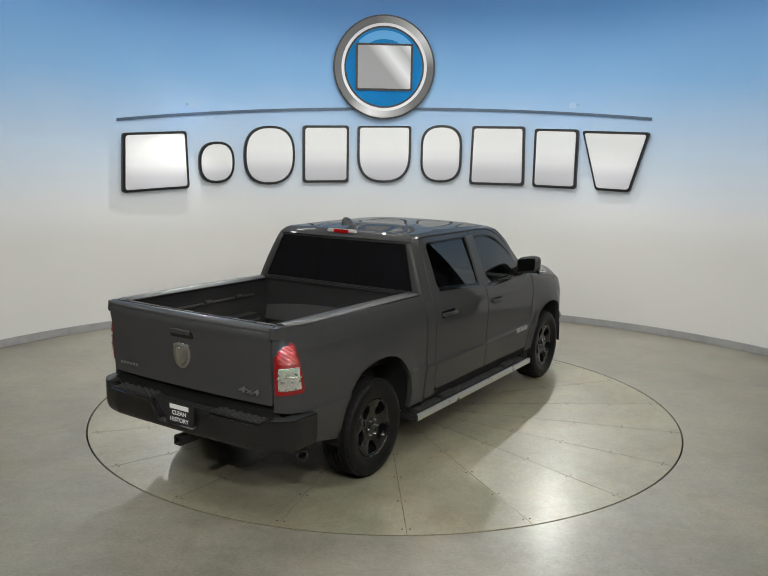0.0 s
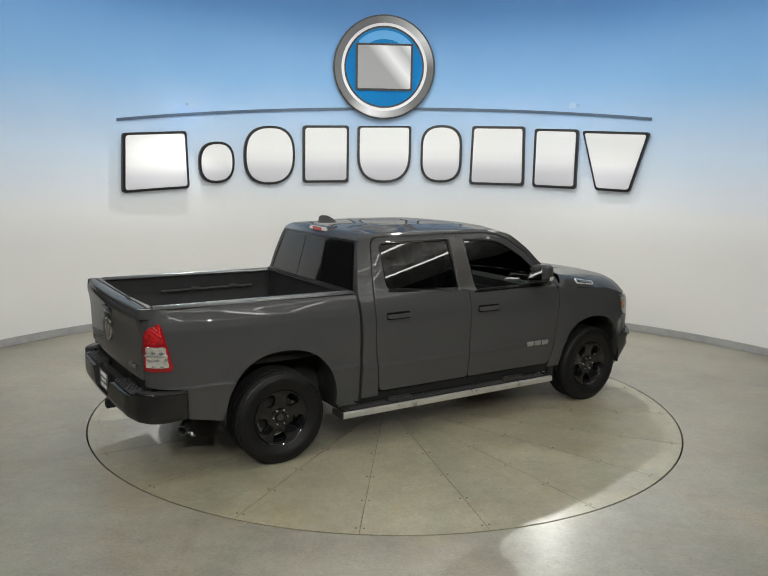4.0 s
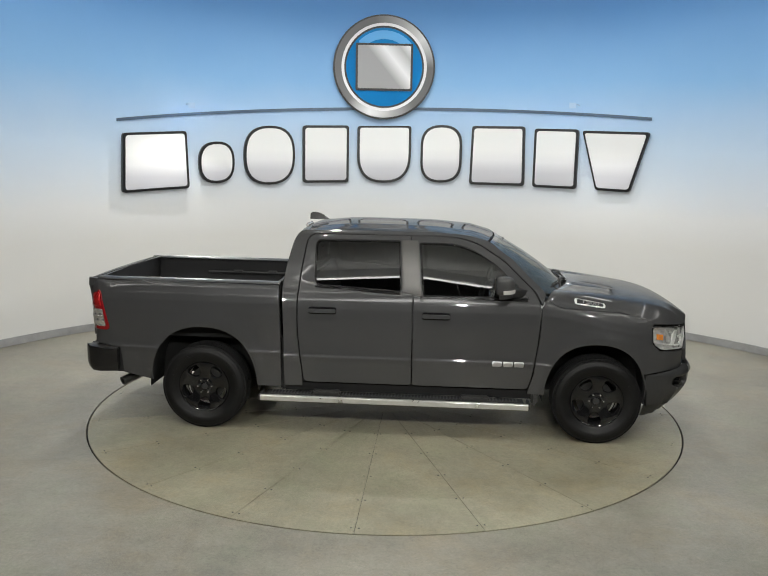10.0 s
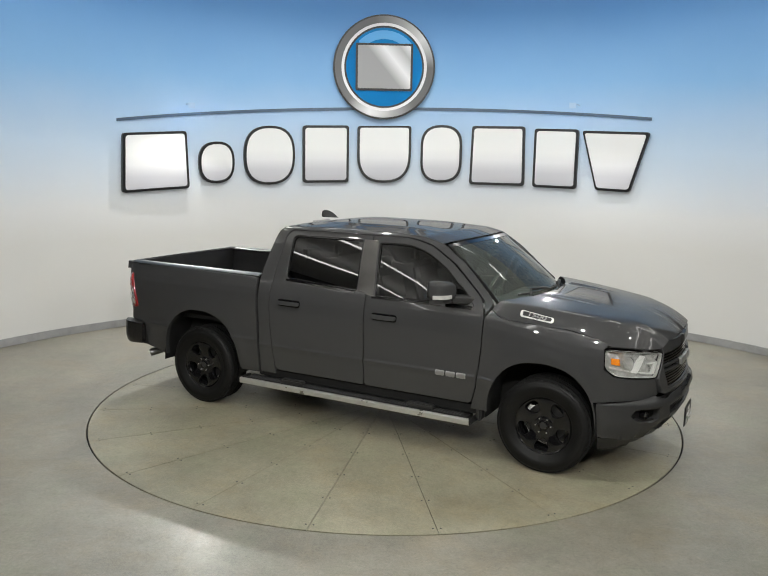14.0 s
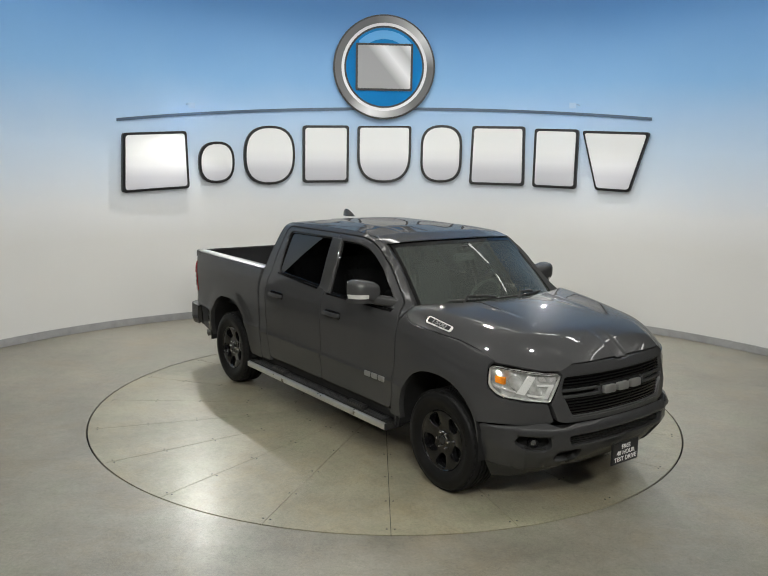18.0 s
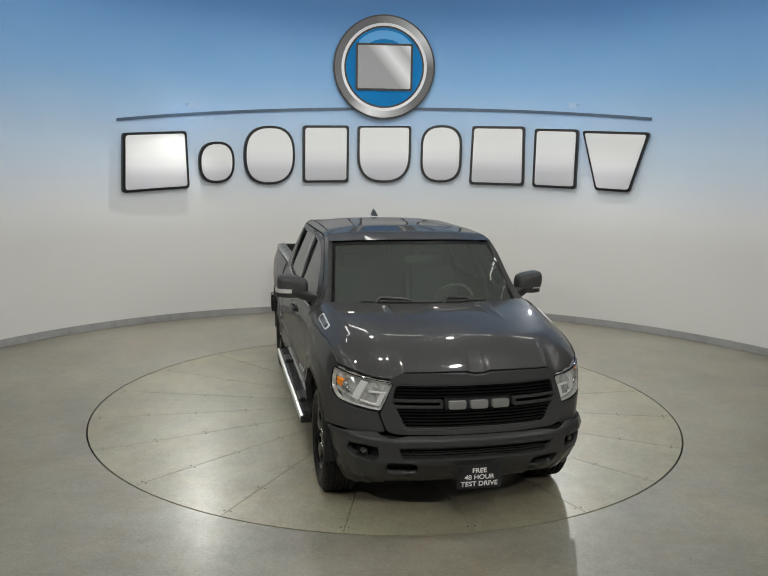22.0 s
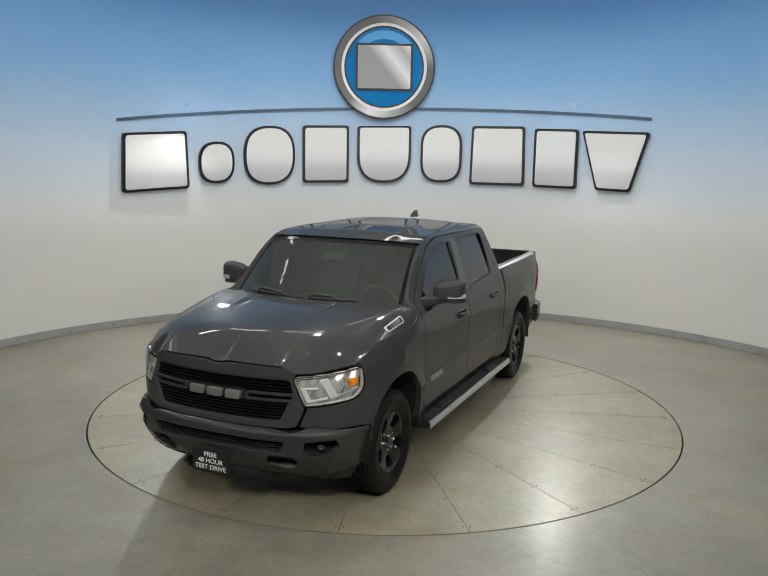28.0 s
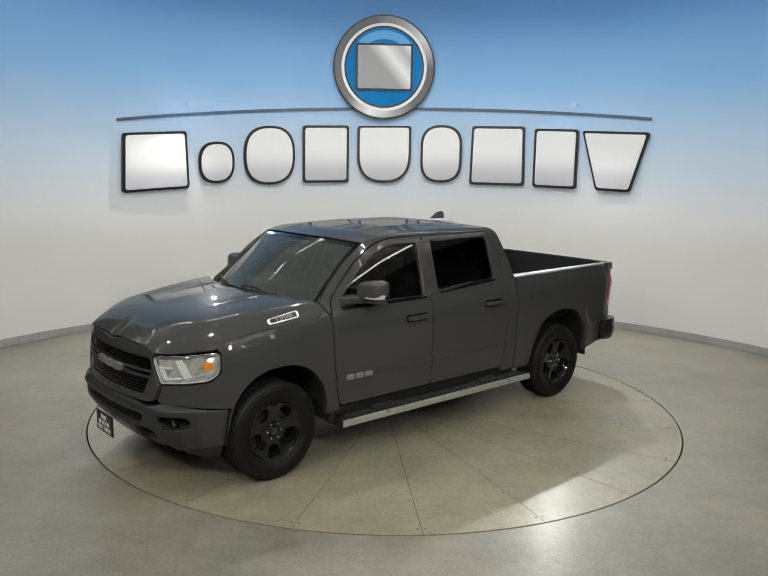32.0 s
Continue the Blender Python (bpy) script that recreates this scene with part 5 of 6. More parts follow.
def headlight(side):
    si, sb = s_at_y(0.59), s_at_y(0.668)
    loop = rounded([(2.312, 1.108, 0.03), (2.316, 0.962, 0.04), (2.4, 0.9, 0.05), (sb, 0.873, 0.02), (si, 1.072, 0.03), (2.55, 1.096, 0.1)], 0.03)
    hl = panel("headlight", grow2(loop, 0.004), lambda s, z: side_pt(s, z, side, -0.002), M_GLOSS, truck, holes=[grow2(loop, -0.001)], thick=0.02, step=0.03, label="large clear headlight with amber marker")
    panel("reflector", loop, lambda s, z: side_pt(s, z, side, -0.042 + 0.01 * math.sin(s * 46 + z * 30)), M_REFL, hl, thick=0.002, step=0.02, label="bright silver reflector bowl")

    panel("bezel", grow2(loop, -0.0015), lambda s, z: side_pt(s, z, side, -0.007), M_REFL, hl, holes=[grow2(loop, -0.009)], thick=0.03, step=0.03, label="silver inner bezel")

    def hl_at(f, v):
        """Inside the lamp: f from its inner to its outer end, v from its lower to its upper edge."""
        return si + (2.325 - si) * f, (0.878 + 0.07 * f) + ((1.072 + 0.02 * f) - (0.878 + 0.07 * f)) * v

    def piece(name, poly, depth, mt, label="", r=0.006, thick=0.02, wave=0.0):
        return panel(name, rounded([hl_at(*p) for p in poly], r, 3), lambda s, z: side_pt(s, z, side, depth + wave * math.sin(s * 300)), mt, hl, thick=thick, step=0.02, round_by=0.003, label=label)

    piece("amber_marker", [(0.8, 0.33), (0.93, 0.36), (0.93, 0.7), (0.8, 0.66)], -0.02, M_AMBER, "amber side marker", 0.008, 0.03, 0.002)
    piece("light_guide", [(0.36, 0.86), (0.47, 0.9), (0.62, 0.05), (0.5, 0.04)], -0.03, M_GUIDE)
    piece("light_guide", [(0.1, 0.62), (0.34, 0.56), (0.34, 0.49), (0.1, 0.54)], -0.025, M_GUIDE)
    piece("light_guide", [(0.1, 0.6), (0.16, 0.6), (0.24, 0.06), (0.18, 0.04)], -0.025, M_GUIDE)
    piece("light_guide", [(0.2, 0.12), (0.47, 0.1), (0.46, 0.03), (0.2, 0.03)], -0.025, M_GUIDE)
    piece("day_lamp", [(0.06, 0.9), (0.32, 0.9), (0.32, 0.7), (0.12, 0.7)], -0.035, M_CLEAR, "clear daytime lamp")
    piece("light_guide", [(0.62, 0.05), (0.94, 0.08), (0.96, 0.2), (0.64, 0.14)], -0.03, M_CLEAR)
    for f, v, rr in ((0.66, 0.5, 0.056), (0.3, 0.28, 0.03)):
        sx, zz = hl_at(f, v)
        p, q = side_pt(sx, zz, side, -0.035), side_pt(sx, zz, side, 0.03)
        d = ((q - p).normalized() + Vector((0.5, 0, 0))).normalized()
        m = Matrix.Translation(p) @ d.to_track_quat("Z", "Y").to_matrix().to_4x4()
        pr = part("reflector_bowl", lathe([(rr, 0.004), (rr * 0.95, 0.0), (rr * 0.7, -0.018), (rr * 0.35, -0.03), (0.001, -0.032)], 24, m, caps=False), M_CHROME, hl)
        part("bulb", lathe([(rr * 0.22, -0.03), (rr * 0.22, -0.006), (0.001, 0.0)], 14, m, caps=False), M_CLEAR, pr)
    g = panel("lens", loop, lambda s, z: side_pt(s, z, side, -0.004), M_LENS, hl, thick=0.002, step=0.04, label="clear lens")
    g.visible_shadow = False
    # fender badge on the hood's side: silver frame with dark ground and figures
    f = lambda x, z: hood_side(x, z, side)
    bd = panel("hood_badge", rounded([(1.59, 0.012), (1.87, 0.012), (1.87, 0.05), (1.59, 0.05)], 0.018), lambda a, b: hood_side(a, b, side, 0.007), M_SILVER2, truck, thick=0.01, step=0.04, label="silver framed side badge with figures on a dark ground")
    panel("badge_ground", rounded([(1.61, 0.0185), (1.85, 0.0185), (1.85, 0.0435), (1.61, 0.0435)], 0.011), lambda a, b: hood_side(a, b, side, 0.009), M_SIGNBLACK, bd, thick=0.002, step=0.05)
    o, ex, ey = hood_side(1.73, 0.031, side, 0.0105), hood_side(1.8, 0.033, side, 0.0105) - hood_side(1.65, 0.033, side, 0.0105), hood_side(1.73, 0.08, side, 0.0105) - hood_side(1.73, 0.01, side, 0.0105)
    ex, ey = ex.normalized() * (-1 if side > 0 else 1), ey.normalized()
    ez = ex.cross(ey).normalized()
    ey = ez.cross(ex)
    text_mesh("1500", 0.047, 0.002, Matrix.Translation(o) @ Matrix((ex, ey, ez)).transposed().to_4x4(), "badge_figures", M_SILVER, bd, 1.75)


M_SILVER2 = std("satin_silver", (0.8, 0.8, 0.78), 0.3, 0.5, var=0.04)


def hood_side(x, h, side, out=0.0):
    """On the flank of the hood: x along it, h metres up from its lower edge."""
    u = max(0, min(1, (x - 1.385) / (2.345 - 1.385)))
    a = 0.988 - h / 0.085 * 0.1
    w = side * a
    # find u for the x asked
    for _ in range(3):
        p = hood_pt(u, (w + 1) / 2)
        u += (x - p.x) / 1.0
    p = hood_pt(u, (w + 1) / 2)
    e = hood_pt(u + 0.01, (w + 1) / 2) - p
    g = hood_pt(u, (w + side * 0.01 + 1) / 2) - p
    n = e.cross(g) * side
    n.normalize()
    if n.z < 0:
        n = -n
    return p + n * out


both(headlight)

# front bumper
FB = curve([(2.832, 0.0), (2.822, 0.3), (2.785, 0.55), (2.715, 0.72), (2.61, 0.845), (2.48, 0.924), (2.35, 0.96), (2.262, 0.973)], 300, 25)
_fl = np.concatenate([[0], np.cumsum(np.hypot(*np.diff(FB, axis=0).T))])
FL = float(_fl[-1])


def fb_pt(s, z, out=0.0):
    a = abs(s)
    x, y = float(np.interp(a, _fl, FB[:, 0])), float(np.interp(a, _fl, FB[:, 1]))
    x1, y1 = float(np.interp(a - 0.01, _fl, FB[:, 0])), float(np.interp(a - 0.01, _fl, FB[:, 1]))
    x2, y2 = float(np.interp(a + 0.01, _fl, FB[:, 0])), float(np.interp(a + 0.01, _fl, FB[:, 1]))
    l = math.hypot(x2 - x1, y2 - y1) or 1
    nx, ny = (y2 - y1) / l, -(x2 - x1) / l
    if a < 0.02:
        nx, ny = 1, 0
    d = 0.85 * max(0, z - 0.677) + 0.25 * max(0, z - 0.71) + 0.02 * smooth(0.648, 0.625, z) + (0.02 + 0.09 * max(0, nx)) * max(0, (0.55 - z) / 0.16) ** 1.4 - out
    return Vector((x - nx * d, math.copysign(1, s) * (y - ny * d), z))


def fb_s(y):
    return float(np.interp(y, FB[:, 1], _fl))


fog = lambda k: rounded([(k * fb_s(0.685), 0.56), (k * fb_s(0.74), 0.518), (k * fb_s(0.86), 0.535), (k * fb_s(0.895), 0.58), (k * fb_s(0.87), 0.638), (k * fb_s(0.7), 0.638)], 0.03)
hook = lambda k: rounded([(k * 0.41, 0.42), (k * 0.66, 0.42), (k * 0.65, 0.522), (k * 0.43, 0.522)], 0.045)
INTAKE = rounded([(-0.53, 0.555), (0.53, 0.555), (0.57, 0.632), (-0.57, 0.632)], 0.03)
fbump = panel("front_bumper", rounded([(-FL, 0.38), (-0.95, 0.355), (-0.6, 0.36), (0.6, 0.36), (0.95, 0.355), (FL, 0.38), (FL, 0.675), (0.75, 0.735), (0.62, 0.70), (0.5, 0.72), (-0.5, 0.72), (-0.62, 0.70), (-0.75, 0.735), (-FL, 0.675)], 0.02), fb_pt, M_BUMP, truck, holes=[INTAKE, fog(1), fog(-1), hook(1), hook(-1)], thick=0.06, step=0.04, label="dark grey front bumper with black intakes")
part("bumper_back", sheet(lambda u, v: fb_pt((2 * v - 1) * 1.1, 0.4 + 0.3 * u, -0.07), 4, 40), M_UNDER, fbump)
for k in range(4):
    part("intake_slat", strip_along([(-0.55 + 1.1 * j / 16, 0.567 + 0.018 * k) for j in range(17)], lambda s, z, o: fb_pt(s, z, o - 0.06), 0.03, 0.006), M_BLACK, fbump)
for side in (-1, 1):
    p = fb_pt(side * fb_s(0.8), 0.585, -0.03)
    m = Matrix.Translation(p) @ Vector((0.9, side * 0.35, 0)).to_track_quat("Z", "Y").to_matrix().to_4x4()
    fo = part("fog_light", lathe([(0.036, -0.03), (0.036, 0.012), (0.03, 0.014), (0.026, 0.002), (0.001, 0.008)], 20, m), M_GLOSS, fbump, "small round fog light")
    part("fog_lens", lathe([(0.022, 0.004), (0.015, 0.009), (0.001, 0.011)], 18, m, caps=False), M_FOG, fo)
    part("fog_bezel", strip_along([(side * (fb_s(0.72) + 0.17 * j / 8), 0.54) for j in range(9)], lambda s, z, o: fb_pt(s, z, o - 0.05), 0.03, 0.012), M_BLACK, fbump)
    part("sensor", lathe([(0.001, 0.006), (0.012, 0.006), (0.014, 0)], 14, Matrix.Translation(fb_pt(side * 0.46, 0.585, -0.045)) @ Matrix.Rotation(radians(90), 4, "Y")), M_BLACK, fbump)
    # valance below the bumper's ends
    part("air_dam", sheet(lambda u, v: fb_pt(side * (0.55 + (FL - 0.57) * v), 0.375 - 0.12 * u * (0.4 + 0.6 * v), -0.015 - 0.03 * u), 3, 14, 0.01), M_BLACK, fbump, "black air dam")
part("air_dam", sheet(lambda u, v: fb_pt(0.56 * (2 * v - 1), 0.37 - 0.09 * u, -0.04 - 0.03 * u), 3, 14, 0.01), M_BLACK, fbump, "black air dam")
FRONTFACE = Matrix(((0, 0, 1, 0), (1, 0, 0, 0), (0, 1, 0, 0), (0, 0, 0, 1)))
plate = part("sign_plate", box((2.838, 0, 0.428), (0.008, 0.31, 0.158), 0.003), M_SIGNBLACK, fbump, "black plate with white lettering")
part("plate_frame", box((2.833, 0, 0.428), (0.008, 0.322, 0.17), 0.003), M_BLACK, plate)
for w, z in (("FREE", 0.475), ("48 HOUR", 0.428), ("TEST DRIVE", 0.381)):
    text_mesh(w, 0.047, 0.001, Matrix.Translation((2.8435, 0, z)) @ FRONTFACE, "plate_text", M_WHITE, plate, 1.1)

# ---- wheels ----
def wheel(x, side):
    put = Matrix.Translation((x, side * 0.845, 0.405)) @ Matrix.Rotation(radians(-90 * side), 4, "X")
    # outward is +z of the wheel's own space
    rim = part("wheel", lathe([(0.235, -0.13), (0.242, -0.12), (0.225, -0.1), (0.2, -0.02), (0.205, 0.075), (0.222, 0.1), (0.24, 0.118), (0.245, 0.112), (0.238, 0.09)], 48, Matrix(), caps=False), M_GLOSS, truck, "black five-spoke wheel")
    rim.matrix_local = put
    prof = [(0.232, -0.105), (0.262, -0.128), (0.32, -0.14), (0.365, -0.135), (0.388, -0.12), (0.388, 0.116), (0.376, 0.13), (0.365, 0.135), (0.352, 0.136), (0.349, 0.1385), (0.33, 0.139), (0.3, 0.137), (0.297, 0.1345), (0.262, 0.128), (0.248, 0.117), (0.232, 0.105)]
    ty = part("tyre", lathe(prof, 72, Matrix(), True), M_RUBBER, rim, "black all-terrain tyre")
    for h, w in ((-0.086, 0.05), (-0.043, 0.028), (0.0, 0.03), (0.043, 0.028), (0.086, 0.05)):
        part("tread_rib", lathe([(0.386, h - w / 2), (0.404, h - w / 2 + 0.004), (0.404, h + w / 2 - 0.004), (0.386, h + w / 2)], 60, Matrix(), True), M_TREAD, ty)
    # raised bars where the sidewall carries its lettering
    for k in list(range(-4, 5)) + list(range(14, 23)):
        bar = tread_me.get("bar")
        if bar is None:
            ob = part("sidewall_bar", box((0, 0, 0), (0.024, 0.011, 0.003), 0.001), M_RUBBER, ty)
            tread_me["bar"] = ob.data
        else:
            ob = new("sidewall_bar", bar)
            ob.parent = ty
        ob.matrix_local = Matrix.Rotation(0.4 + k * math.radians(10) * 0.62, 4, "Z") @ Matrix.Translation((0.318, 0, 0.1392))
    for k in range(36):
        a = 2 * math.pi * k / 36
        bo = tread_me.get("m")
        if bo is None:
            ob = part("tread_block", box((0, 0, 0), (0.022, 0.04, 0.03), 0.006), M_TREAD, rim)
            tread_me["m"] = ob.data
        else:
            ob = new("tread_block", bo)
            ob.parent = rim
        ob.matrix_local = Matrix.Rotation(a, 4, "Z") @ Matrix.Translation((0.379, 0, 0.112)) @ Matrix.Rotation(radians(-35), 4, "Y")
    part("brake_disc", lathe([(0.001, 0.0), (0.17, 0.0), (0.17, 0.02), (0.06, 0.022), (0.06, 0.06), (0.001, 0.06)], 32, Matrix()), M_DISC, rim, "grey brake disc")
    # face of five broad spokes round five openings
    disc = [(0.236 * math.cos(2 * math.pi * k / 60), 0.236 * math.sin(2 * math.pi * k / 60)) for k in range(60)]
    gaps = []
    for k in range(5):
        a0 = 2 * math.pi * k / 5 + (0.3 if side > 0 else 0.9)
        gap = rounded([(0.125, -0.034), (0.19, -0.062), (0.218, -0.045), (0.222, 0), (0.218, 0.045), (0.19, 0.062), (0.125, 0.034), (0.112, 0)], 0.02, 4)
        gaps.append([(x * math.cos(a0) - y * math.sin(a0), x * math.sin(a0) + y * math.cos(a0)) for x, y in gap])

    def dish(x, y):
        r = math.hypot(x, y)
        ang = (math.atan2(y, x) - (0.3 if side > 0 else 0.9)) * 5
        return Vector((x, y, 0.088 + 0.022 * smooth(0.09, 0.22, r) + 0.006 * math.cos(ang + math.pi) * smooth(0.08, 0.15, r) * smooth(0.235, 0.2, r)))

    key = "face" + ("l" if side > 0 else "r")
    if key not in tread_me:
        tread_me[key] = panel("spoke_face", disc, dish, M_GLOSS, rim, holes=gaps, thick=0.045, step=0.025, round_by=0.006, toward=(0, 0, 1), label="gloss black wheel face with five broad spokes").data
    else:
        fc = new("spoke_face", tread_me[key])
        fc.parent = rim
        tagged(fc, "gloss black wheel face with five broad spokes")
    part("hub", lathe([(0.085, 0.03), (0.085, 0.082), (0.075, 0.09), (0.046, 0.09), (0.042, 0.098), (0.036, 0.102), (0.001, 0.103)], 36, Matrix()), M_GLOSS, rim)
    part("hub_cap", lathe([(0.03, 0.1), (0.028, 0.107), (0.001, 0.109)], 24, Matrix()), M_BLACK, rim)
    for k in range(6):
        a = 2 * math.pi * k / 6
        m = Matrix.Translation((0.066 * math.cos(a), 0.066 * math.sin(a), 0.088))
        part("lug_nut", lathe([(0.009, 0), (0.009, 0.018), (0.006, 0.023), (0.001, 0.023)], 6, m), M_NUT, rim, "steel lug nut")


tread_me = {}
M_NUT = std("dark_steel", (0.75, 0.75, 0.74), 0.2, 0.9)
M_DISC = std("brake_iron", (0.07, 0.07, 0.068), 0.4, 0.8, fine=300)
for x in (-1.836, 1.836):
    for side in (-1, 1):
        wheel(x, side)

# ---- mirrors ----
def mirror(side):
    c = Vector((0.905, side * 1.09, 1.475))

    def shell(u, v):
        a, b = 2 * math.pi * u, math.pi * (v - 0.5)
        e = lambda q, p: math.copysign(abs(q) ** p, q)
        x = 0.115 * e(math.cos(b), 0.6) * e(math.cos(a), 0.7)
        y = 0.135 * e(math.cos(b), 0.6) * e(math.sin(a), 0.6)
        z = 0.09 * e(math.sin(b), 0.6)
        if x < 0:
            x *= 0.5
        return c + Vector((x + 0.02 * (1 - side * y / 0.15), y, z + 0.02 * (side * y / 0.135)))

    mi = part("door_mirror", sheet(shell, 28, 16), M_BODY, truck, "large door mirror with grey painted cap")
    part("mirror_glass", sheet(lambda u, v: c + Vector((-0.058 + 0.02 * (1 - 0.76 * (2 * u - 1)), side * 0.103 * (2 * u - 1), 0.066 * (2 * v - 1) + 0.015 * (2 * u - 1))), 4, 4, 0.004), M_MIRROR, mi)
    part("mirror_base", sheet(lambda u, v: c + Vector((0.12 * math.cos(math.pi * (u - 0.5)) - 0.012, side * 0.134 * math.sin(math.pi * (u - 0.5)), -0.098 + 0.035 * v)), 14, 2, 0.01), M_BLACK, mi)
    part("turn_lamp", sheet(lambda u, v: c + Vector((0.128 * math.cos(math.pi * 0.42 * u + 0.1) + 0.001, side * 0.14 * math.sin(math.pi * 0.42 * u + 0.1), -0.055 + 0.034 * v)), 10, 2, 0.012), M_CLEAR, mi, "clear turn lamp")
    part("mirror_arm", prism(rounded([(-0.07, -0.055), (0.07, -0.05), (0.07, 0.025), (-0.05, 0.04)], 0.02, 4), lambda x, z: Vector((1.1 + x, side * 0.9, 1.392 + z)), lambda x, z: Vector((0.965 + x * 0.9, side * 1.04, 1.412 + z * 0.9))), M_BLACK, mi)


M_MIRROR = std("mirror_silver", (0.85, 0.86, 0.86), 0.02, 1.0, var=0.02)
both(mirror)

# ---- side steps ----
def side_step(side):
    loop = rounded([(1.022, 0.322), (1.047, 0.318), (1.047, 0.37), (1.022, 0.378)], 0.008, 4)
    st = part("side_step", prism(loop, lambda y, z: Vector((-1.28, side * y, z)), lambda y, z: Vector((1.21, side * y, z))), M_STEEL, truck, "bright chrome side step with black treads")
    body = rounded([(0.85, 0.33), (1.021, 0.328), (1.021, 0.376), (0.85, 0.374)], 0.012, 3)
    part("step_body", prism(body, lambda y, z: Vector((-1.24, side * y, z)), lambda y, z: Vector((1.17, side * y, z))), M_BLACK, st)
    for x in (-1.285, 1.215):
        part("end_cap", box((x, side * 0.955, 0.35), (0.02, 0.19, 0.062), 0.008), M_BLACK, st)
    pad = part("step_tread", box((-0.035, side * 0.955, 0.378), (2.34, 0.125, 0.012), 0.004), M_BLACK, st)
    rib = None
    for k in range(76):
        if rib is None:
            rib = part("tread_bar", box((0, 0, 0), (0.012, 0.105, 0.008), 0.002), M_STEPPAD, pad)
            ob = rib
        else:
            ob = new("tread_bar", rib.data)
            ob.parent = pad
        ob.matrix_local = Matrix.Translation((-1.18 + 0.0305 * k, side * 0.955, 0.386))
    for x in (-0.66, 0.72):
        part("step_block", box((x, side * 0.985, 0.405), (0.26, 0.07, 0.045), 0.012), M_CAP, st)
    for x in (-0.95, 0.0, 0.95):
        part("bracket", tube([(x, side * 0.93, 0.335), (x, side * 0.8, 0.36), (x, side * 0.72, 0.5)], 0.022, 8), M_BLACK, st)


both(side_step)

# fuel door on the left of the bed
fuel = rounded([(-1.46, 1.07), (-1.25, 1.07), (-1.25, 1.25), (-1.46, 1.25)], 0.06)
panel("fuel_door", fuel, lambda s, z: side_pt(s, z, 1, 0.003), M_BODY, truck, thick=0.004)

# ---- underside ----
# dark panels added to block the light seen through the wheel arches
for side in (-1, 1):
    for x in (-1.83, 1.83):
        part("arch_gap_block", box((x, side * 0.55, 0.76), (1.2, 0.03, 0.5), 0.01), M_UNDER, truck)
for side in (-1, 1):
    part("frame_rail", box((-0.25, side * 0.46, 0.5), (5.1, 0.09, 0.16), 0.015), M_UNDER, truck)
    part("leaf_link", tube([(-2.35, side * 0.55, 0.48), (-1.3, side * 0.55, 0.42)], 0.03, 8), M_UNDER, truck)
    part("shock", tube([(-2.0, side * 0.6, 0.32), (-1.9, side * 0.62, 0.72)], 0.032, 8), M_UNDER, truck)
    part("knuckle", box((1.836, side * 0.7, 0.42), (0.12, 0.12, 0.2), 0.03), M_UNDER, truck)
    part("lower_arm", tube([(1.836, side * 0.72, 0.3), (1.65, side * 0.4, 0.38)], 0.03, 8), M_UNDER, truck)
part("rear_axle", tube([(-1.836, -0.74, 0.405), (-1.836, 0.74, 0.405)], 0.045, 12), M_UNDER, truck)
part("differential", lathe([(0.04, -0.14), (0.12, -0.09), (0.15, 0), (0.12, 0.09), (0.04, 0.14)], 20, Matrix.Translation((-1.836, 0, 0.405)) @ Matrix.Rotation(radians(90), 4, "Y")), M_UNDER, truck)
part("front_axle", tube([(1.836, -0.7, 0.4), (1.836, 0.7, 0.4)], 0.035, 10), M_UNDER, truck)
part("floor_pan", box((0.12, 0, 0.52), (2.36, 1.86, 0.1), 0.02), M_UNDER, truck)
part("engine_block", box((1.95, 0, 0.78), (1.1, 1.1, 0.6), 0.05), M_UNDER, truck)
part("skid_plate", box((2.35, 0, 0.42), (0.7, 1.0, 0.05), 0.02), M_UNDER, truck)
part("bed_underside", box((-2.0, 0, 0.83), (1.75, 1.1, 0.06), 0.01), M_UNDER, truck)
part("fuel_tank", box((-0.5, 0.2, 0.4), (1.2, 0.4, 0.2), 0.05), M_UNDER, truck)
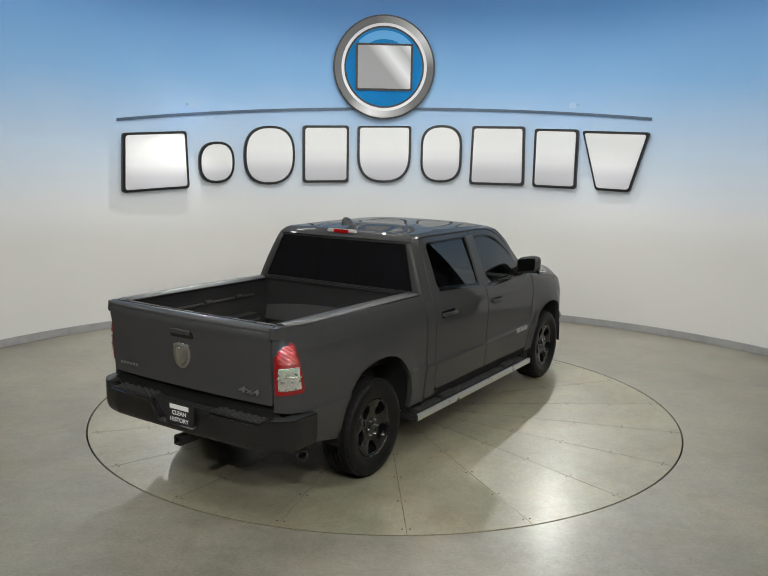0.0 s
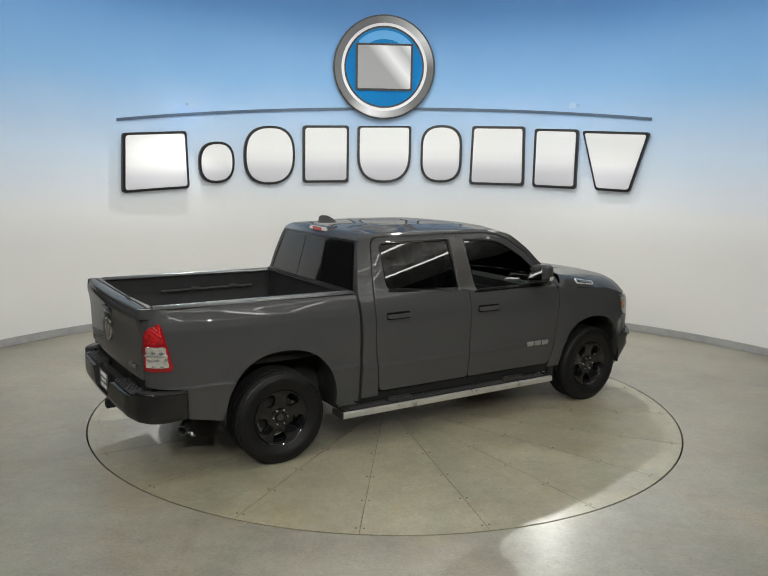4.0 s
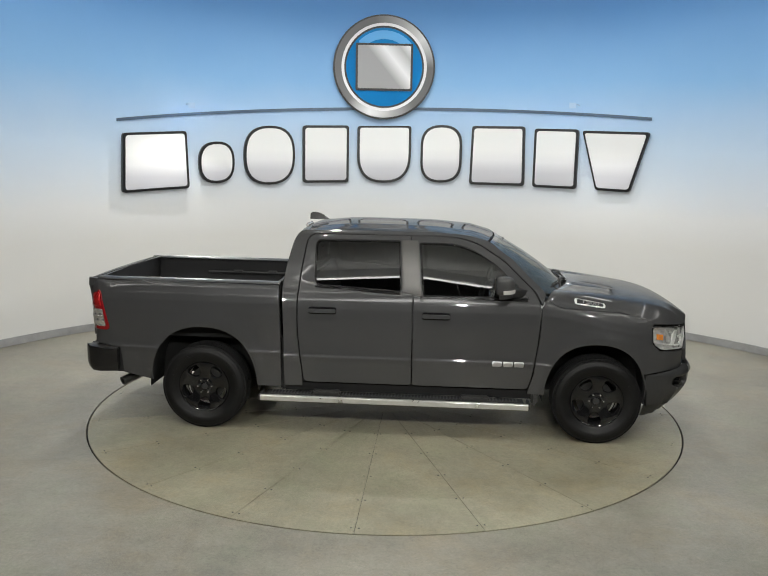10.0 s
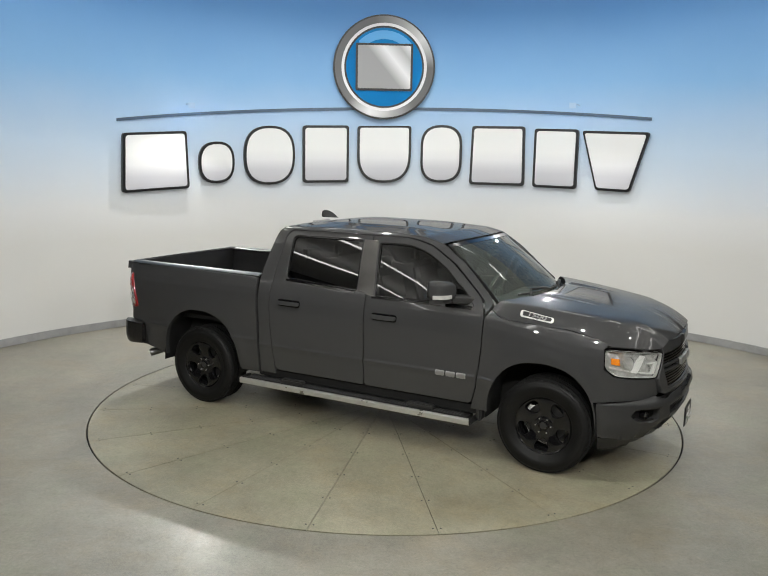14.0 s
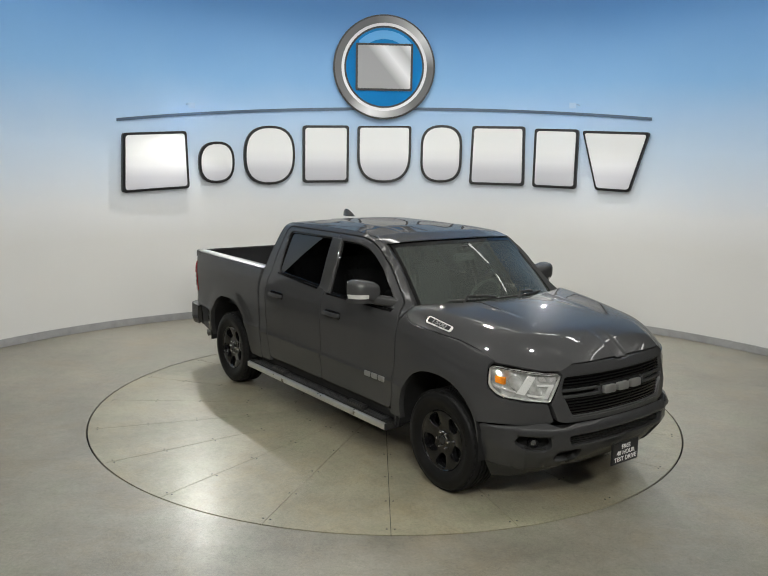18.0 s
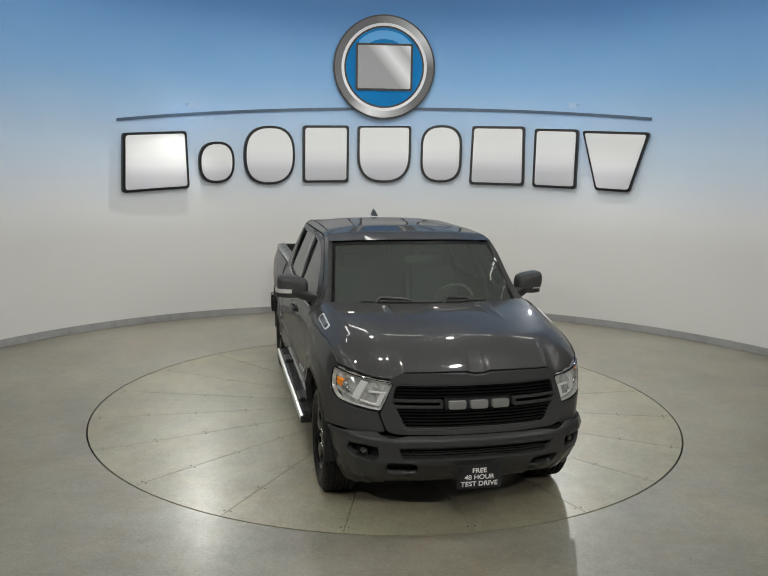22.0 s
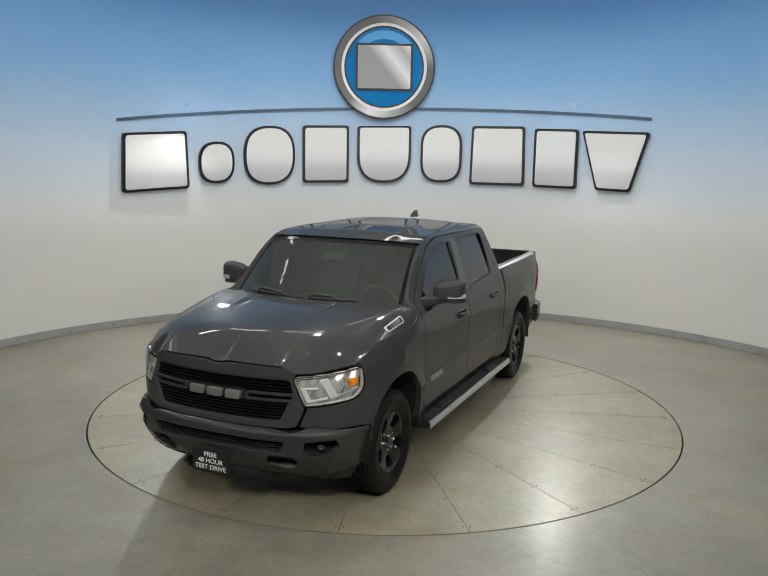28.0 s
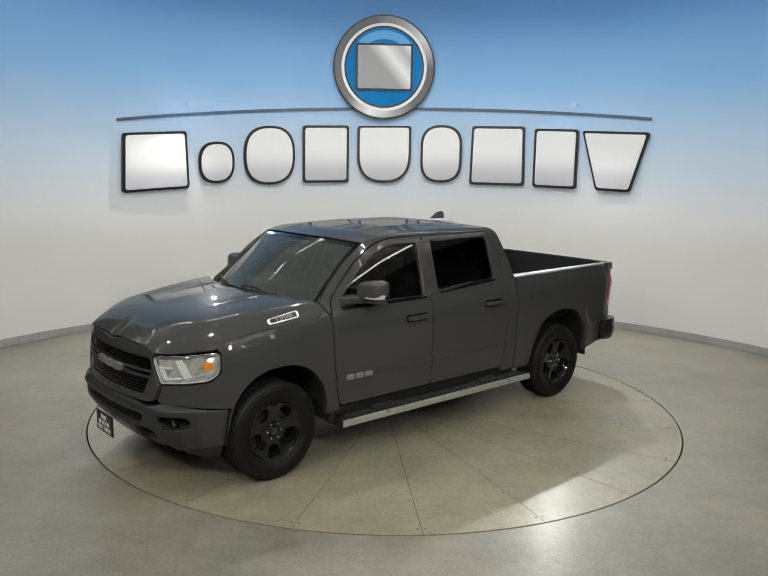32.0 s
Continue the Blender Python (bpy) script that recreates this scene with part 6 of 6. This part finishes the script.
part("spare_wheel", lathe([(0.14, -0.1), (0.3, -0.11), (0.37, -0.08), (0.37, 0.08), (0.3, 0.11), (0.14, 0.1)], 32, Matrix.Translation((-2.42, 0, 0.62)), True), M_RUBBER, truck)

# ---- cabin ----
def seat(x, y, w, rear=False):
    bs = part("seat", box((x, y, 0.88), (0.52, w, 0.16), 0.05), M_SEAT, truck, "dark cloth seat")
    part("seat_back", box((x - 0.27, y, 1.2), (0.14, w, 0.62), 0.05, Matrix.Rotation(radians(-12), 4, "Y")), M_SEAT, bs)
    for k in ((0,) if not rear else (-0.3, 0.3)):
        part("headrest", box((x - 0.36, y + k, 1.585), (0.1, 0.27, 0.19), 0.045), M_SEAT, bs)


for y in (-0.4, 0.4):
    seat(0.35, y, 0.52)
seat(-0.55, 0, 1.4, True)
part("dashboard", box((1.2, 0, 1.16), (0.42, 1.6, 0.26), 0.09), M_DASH, truck, "dark grey dashboard")
part("console", box((0.55, 0, 0.85), (0.7, 0.2, 0.3), 0.04), M_DASH, truck)
bm = bmesh.new()
add_tube(bm, [(0.86 + 0.06 * math.sin(a), 0.4 + 0.19 * math.cos(a), 1.27 + 0.18 * math.sin(a)) for a in [2 * math.pi * k / 28 for k in range(29)]], 0.016, 8)
wh = part("steering_wheel", bm, M_DASH, truck)
part("steering_boss", box((0.9, 0.4, 1.25), (0.06, 0.16, 0.12), 0.03), M_DASH, wh)
part("inner_mirror", box((0.98, 0, 1.70), (0.035, 0.25, 0.07), 0.015), M_DASH, truck)
part("sensor_pod", box((0.97, 0, 1.775), (0.1, 0.11, 0.06), 0.02), M_BLACK, truck)
part("headliner", sheet(lambda u, v: roof_pt(0.03 + 0.94 * u, 0.05 + 0.9 * v) + Vector((0, 0, -0.03)), 8, 8), M_DASH, truck)


# ---- movement ----
def motions():
    rows_table, rows_truck = [], []
    for k in range(17):
        t = 2.0 * k
        turn = Matrix.Rotation(radians(spin(t)), 4, "Z")
        rows_table.append((t, turn))
        rows_truck.append((t, turn @ Matrix.Translation((0.176, -0.004, 0.0))))
    walk(table, rows_table)
    walk(truck, rows_truck)


motions()
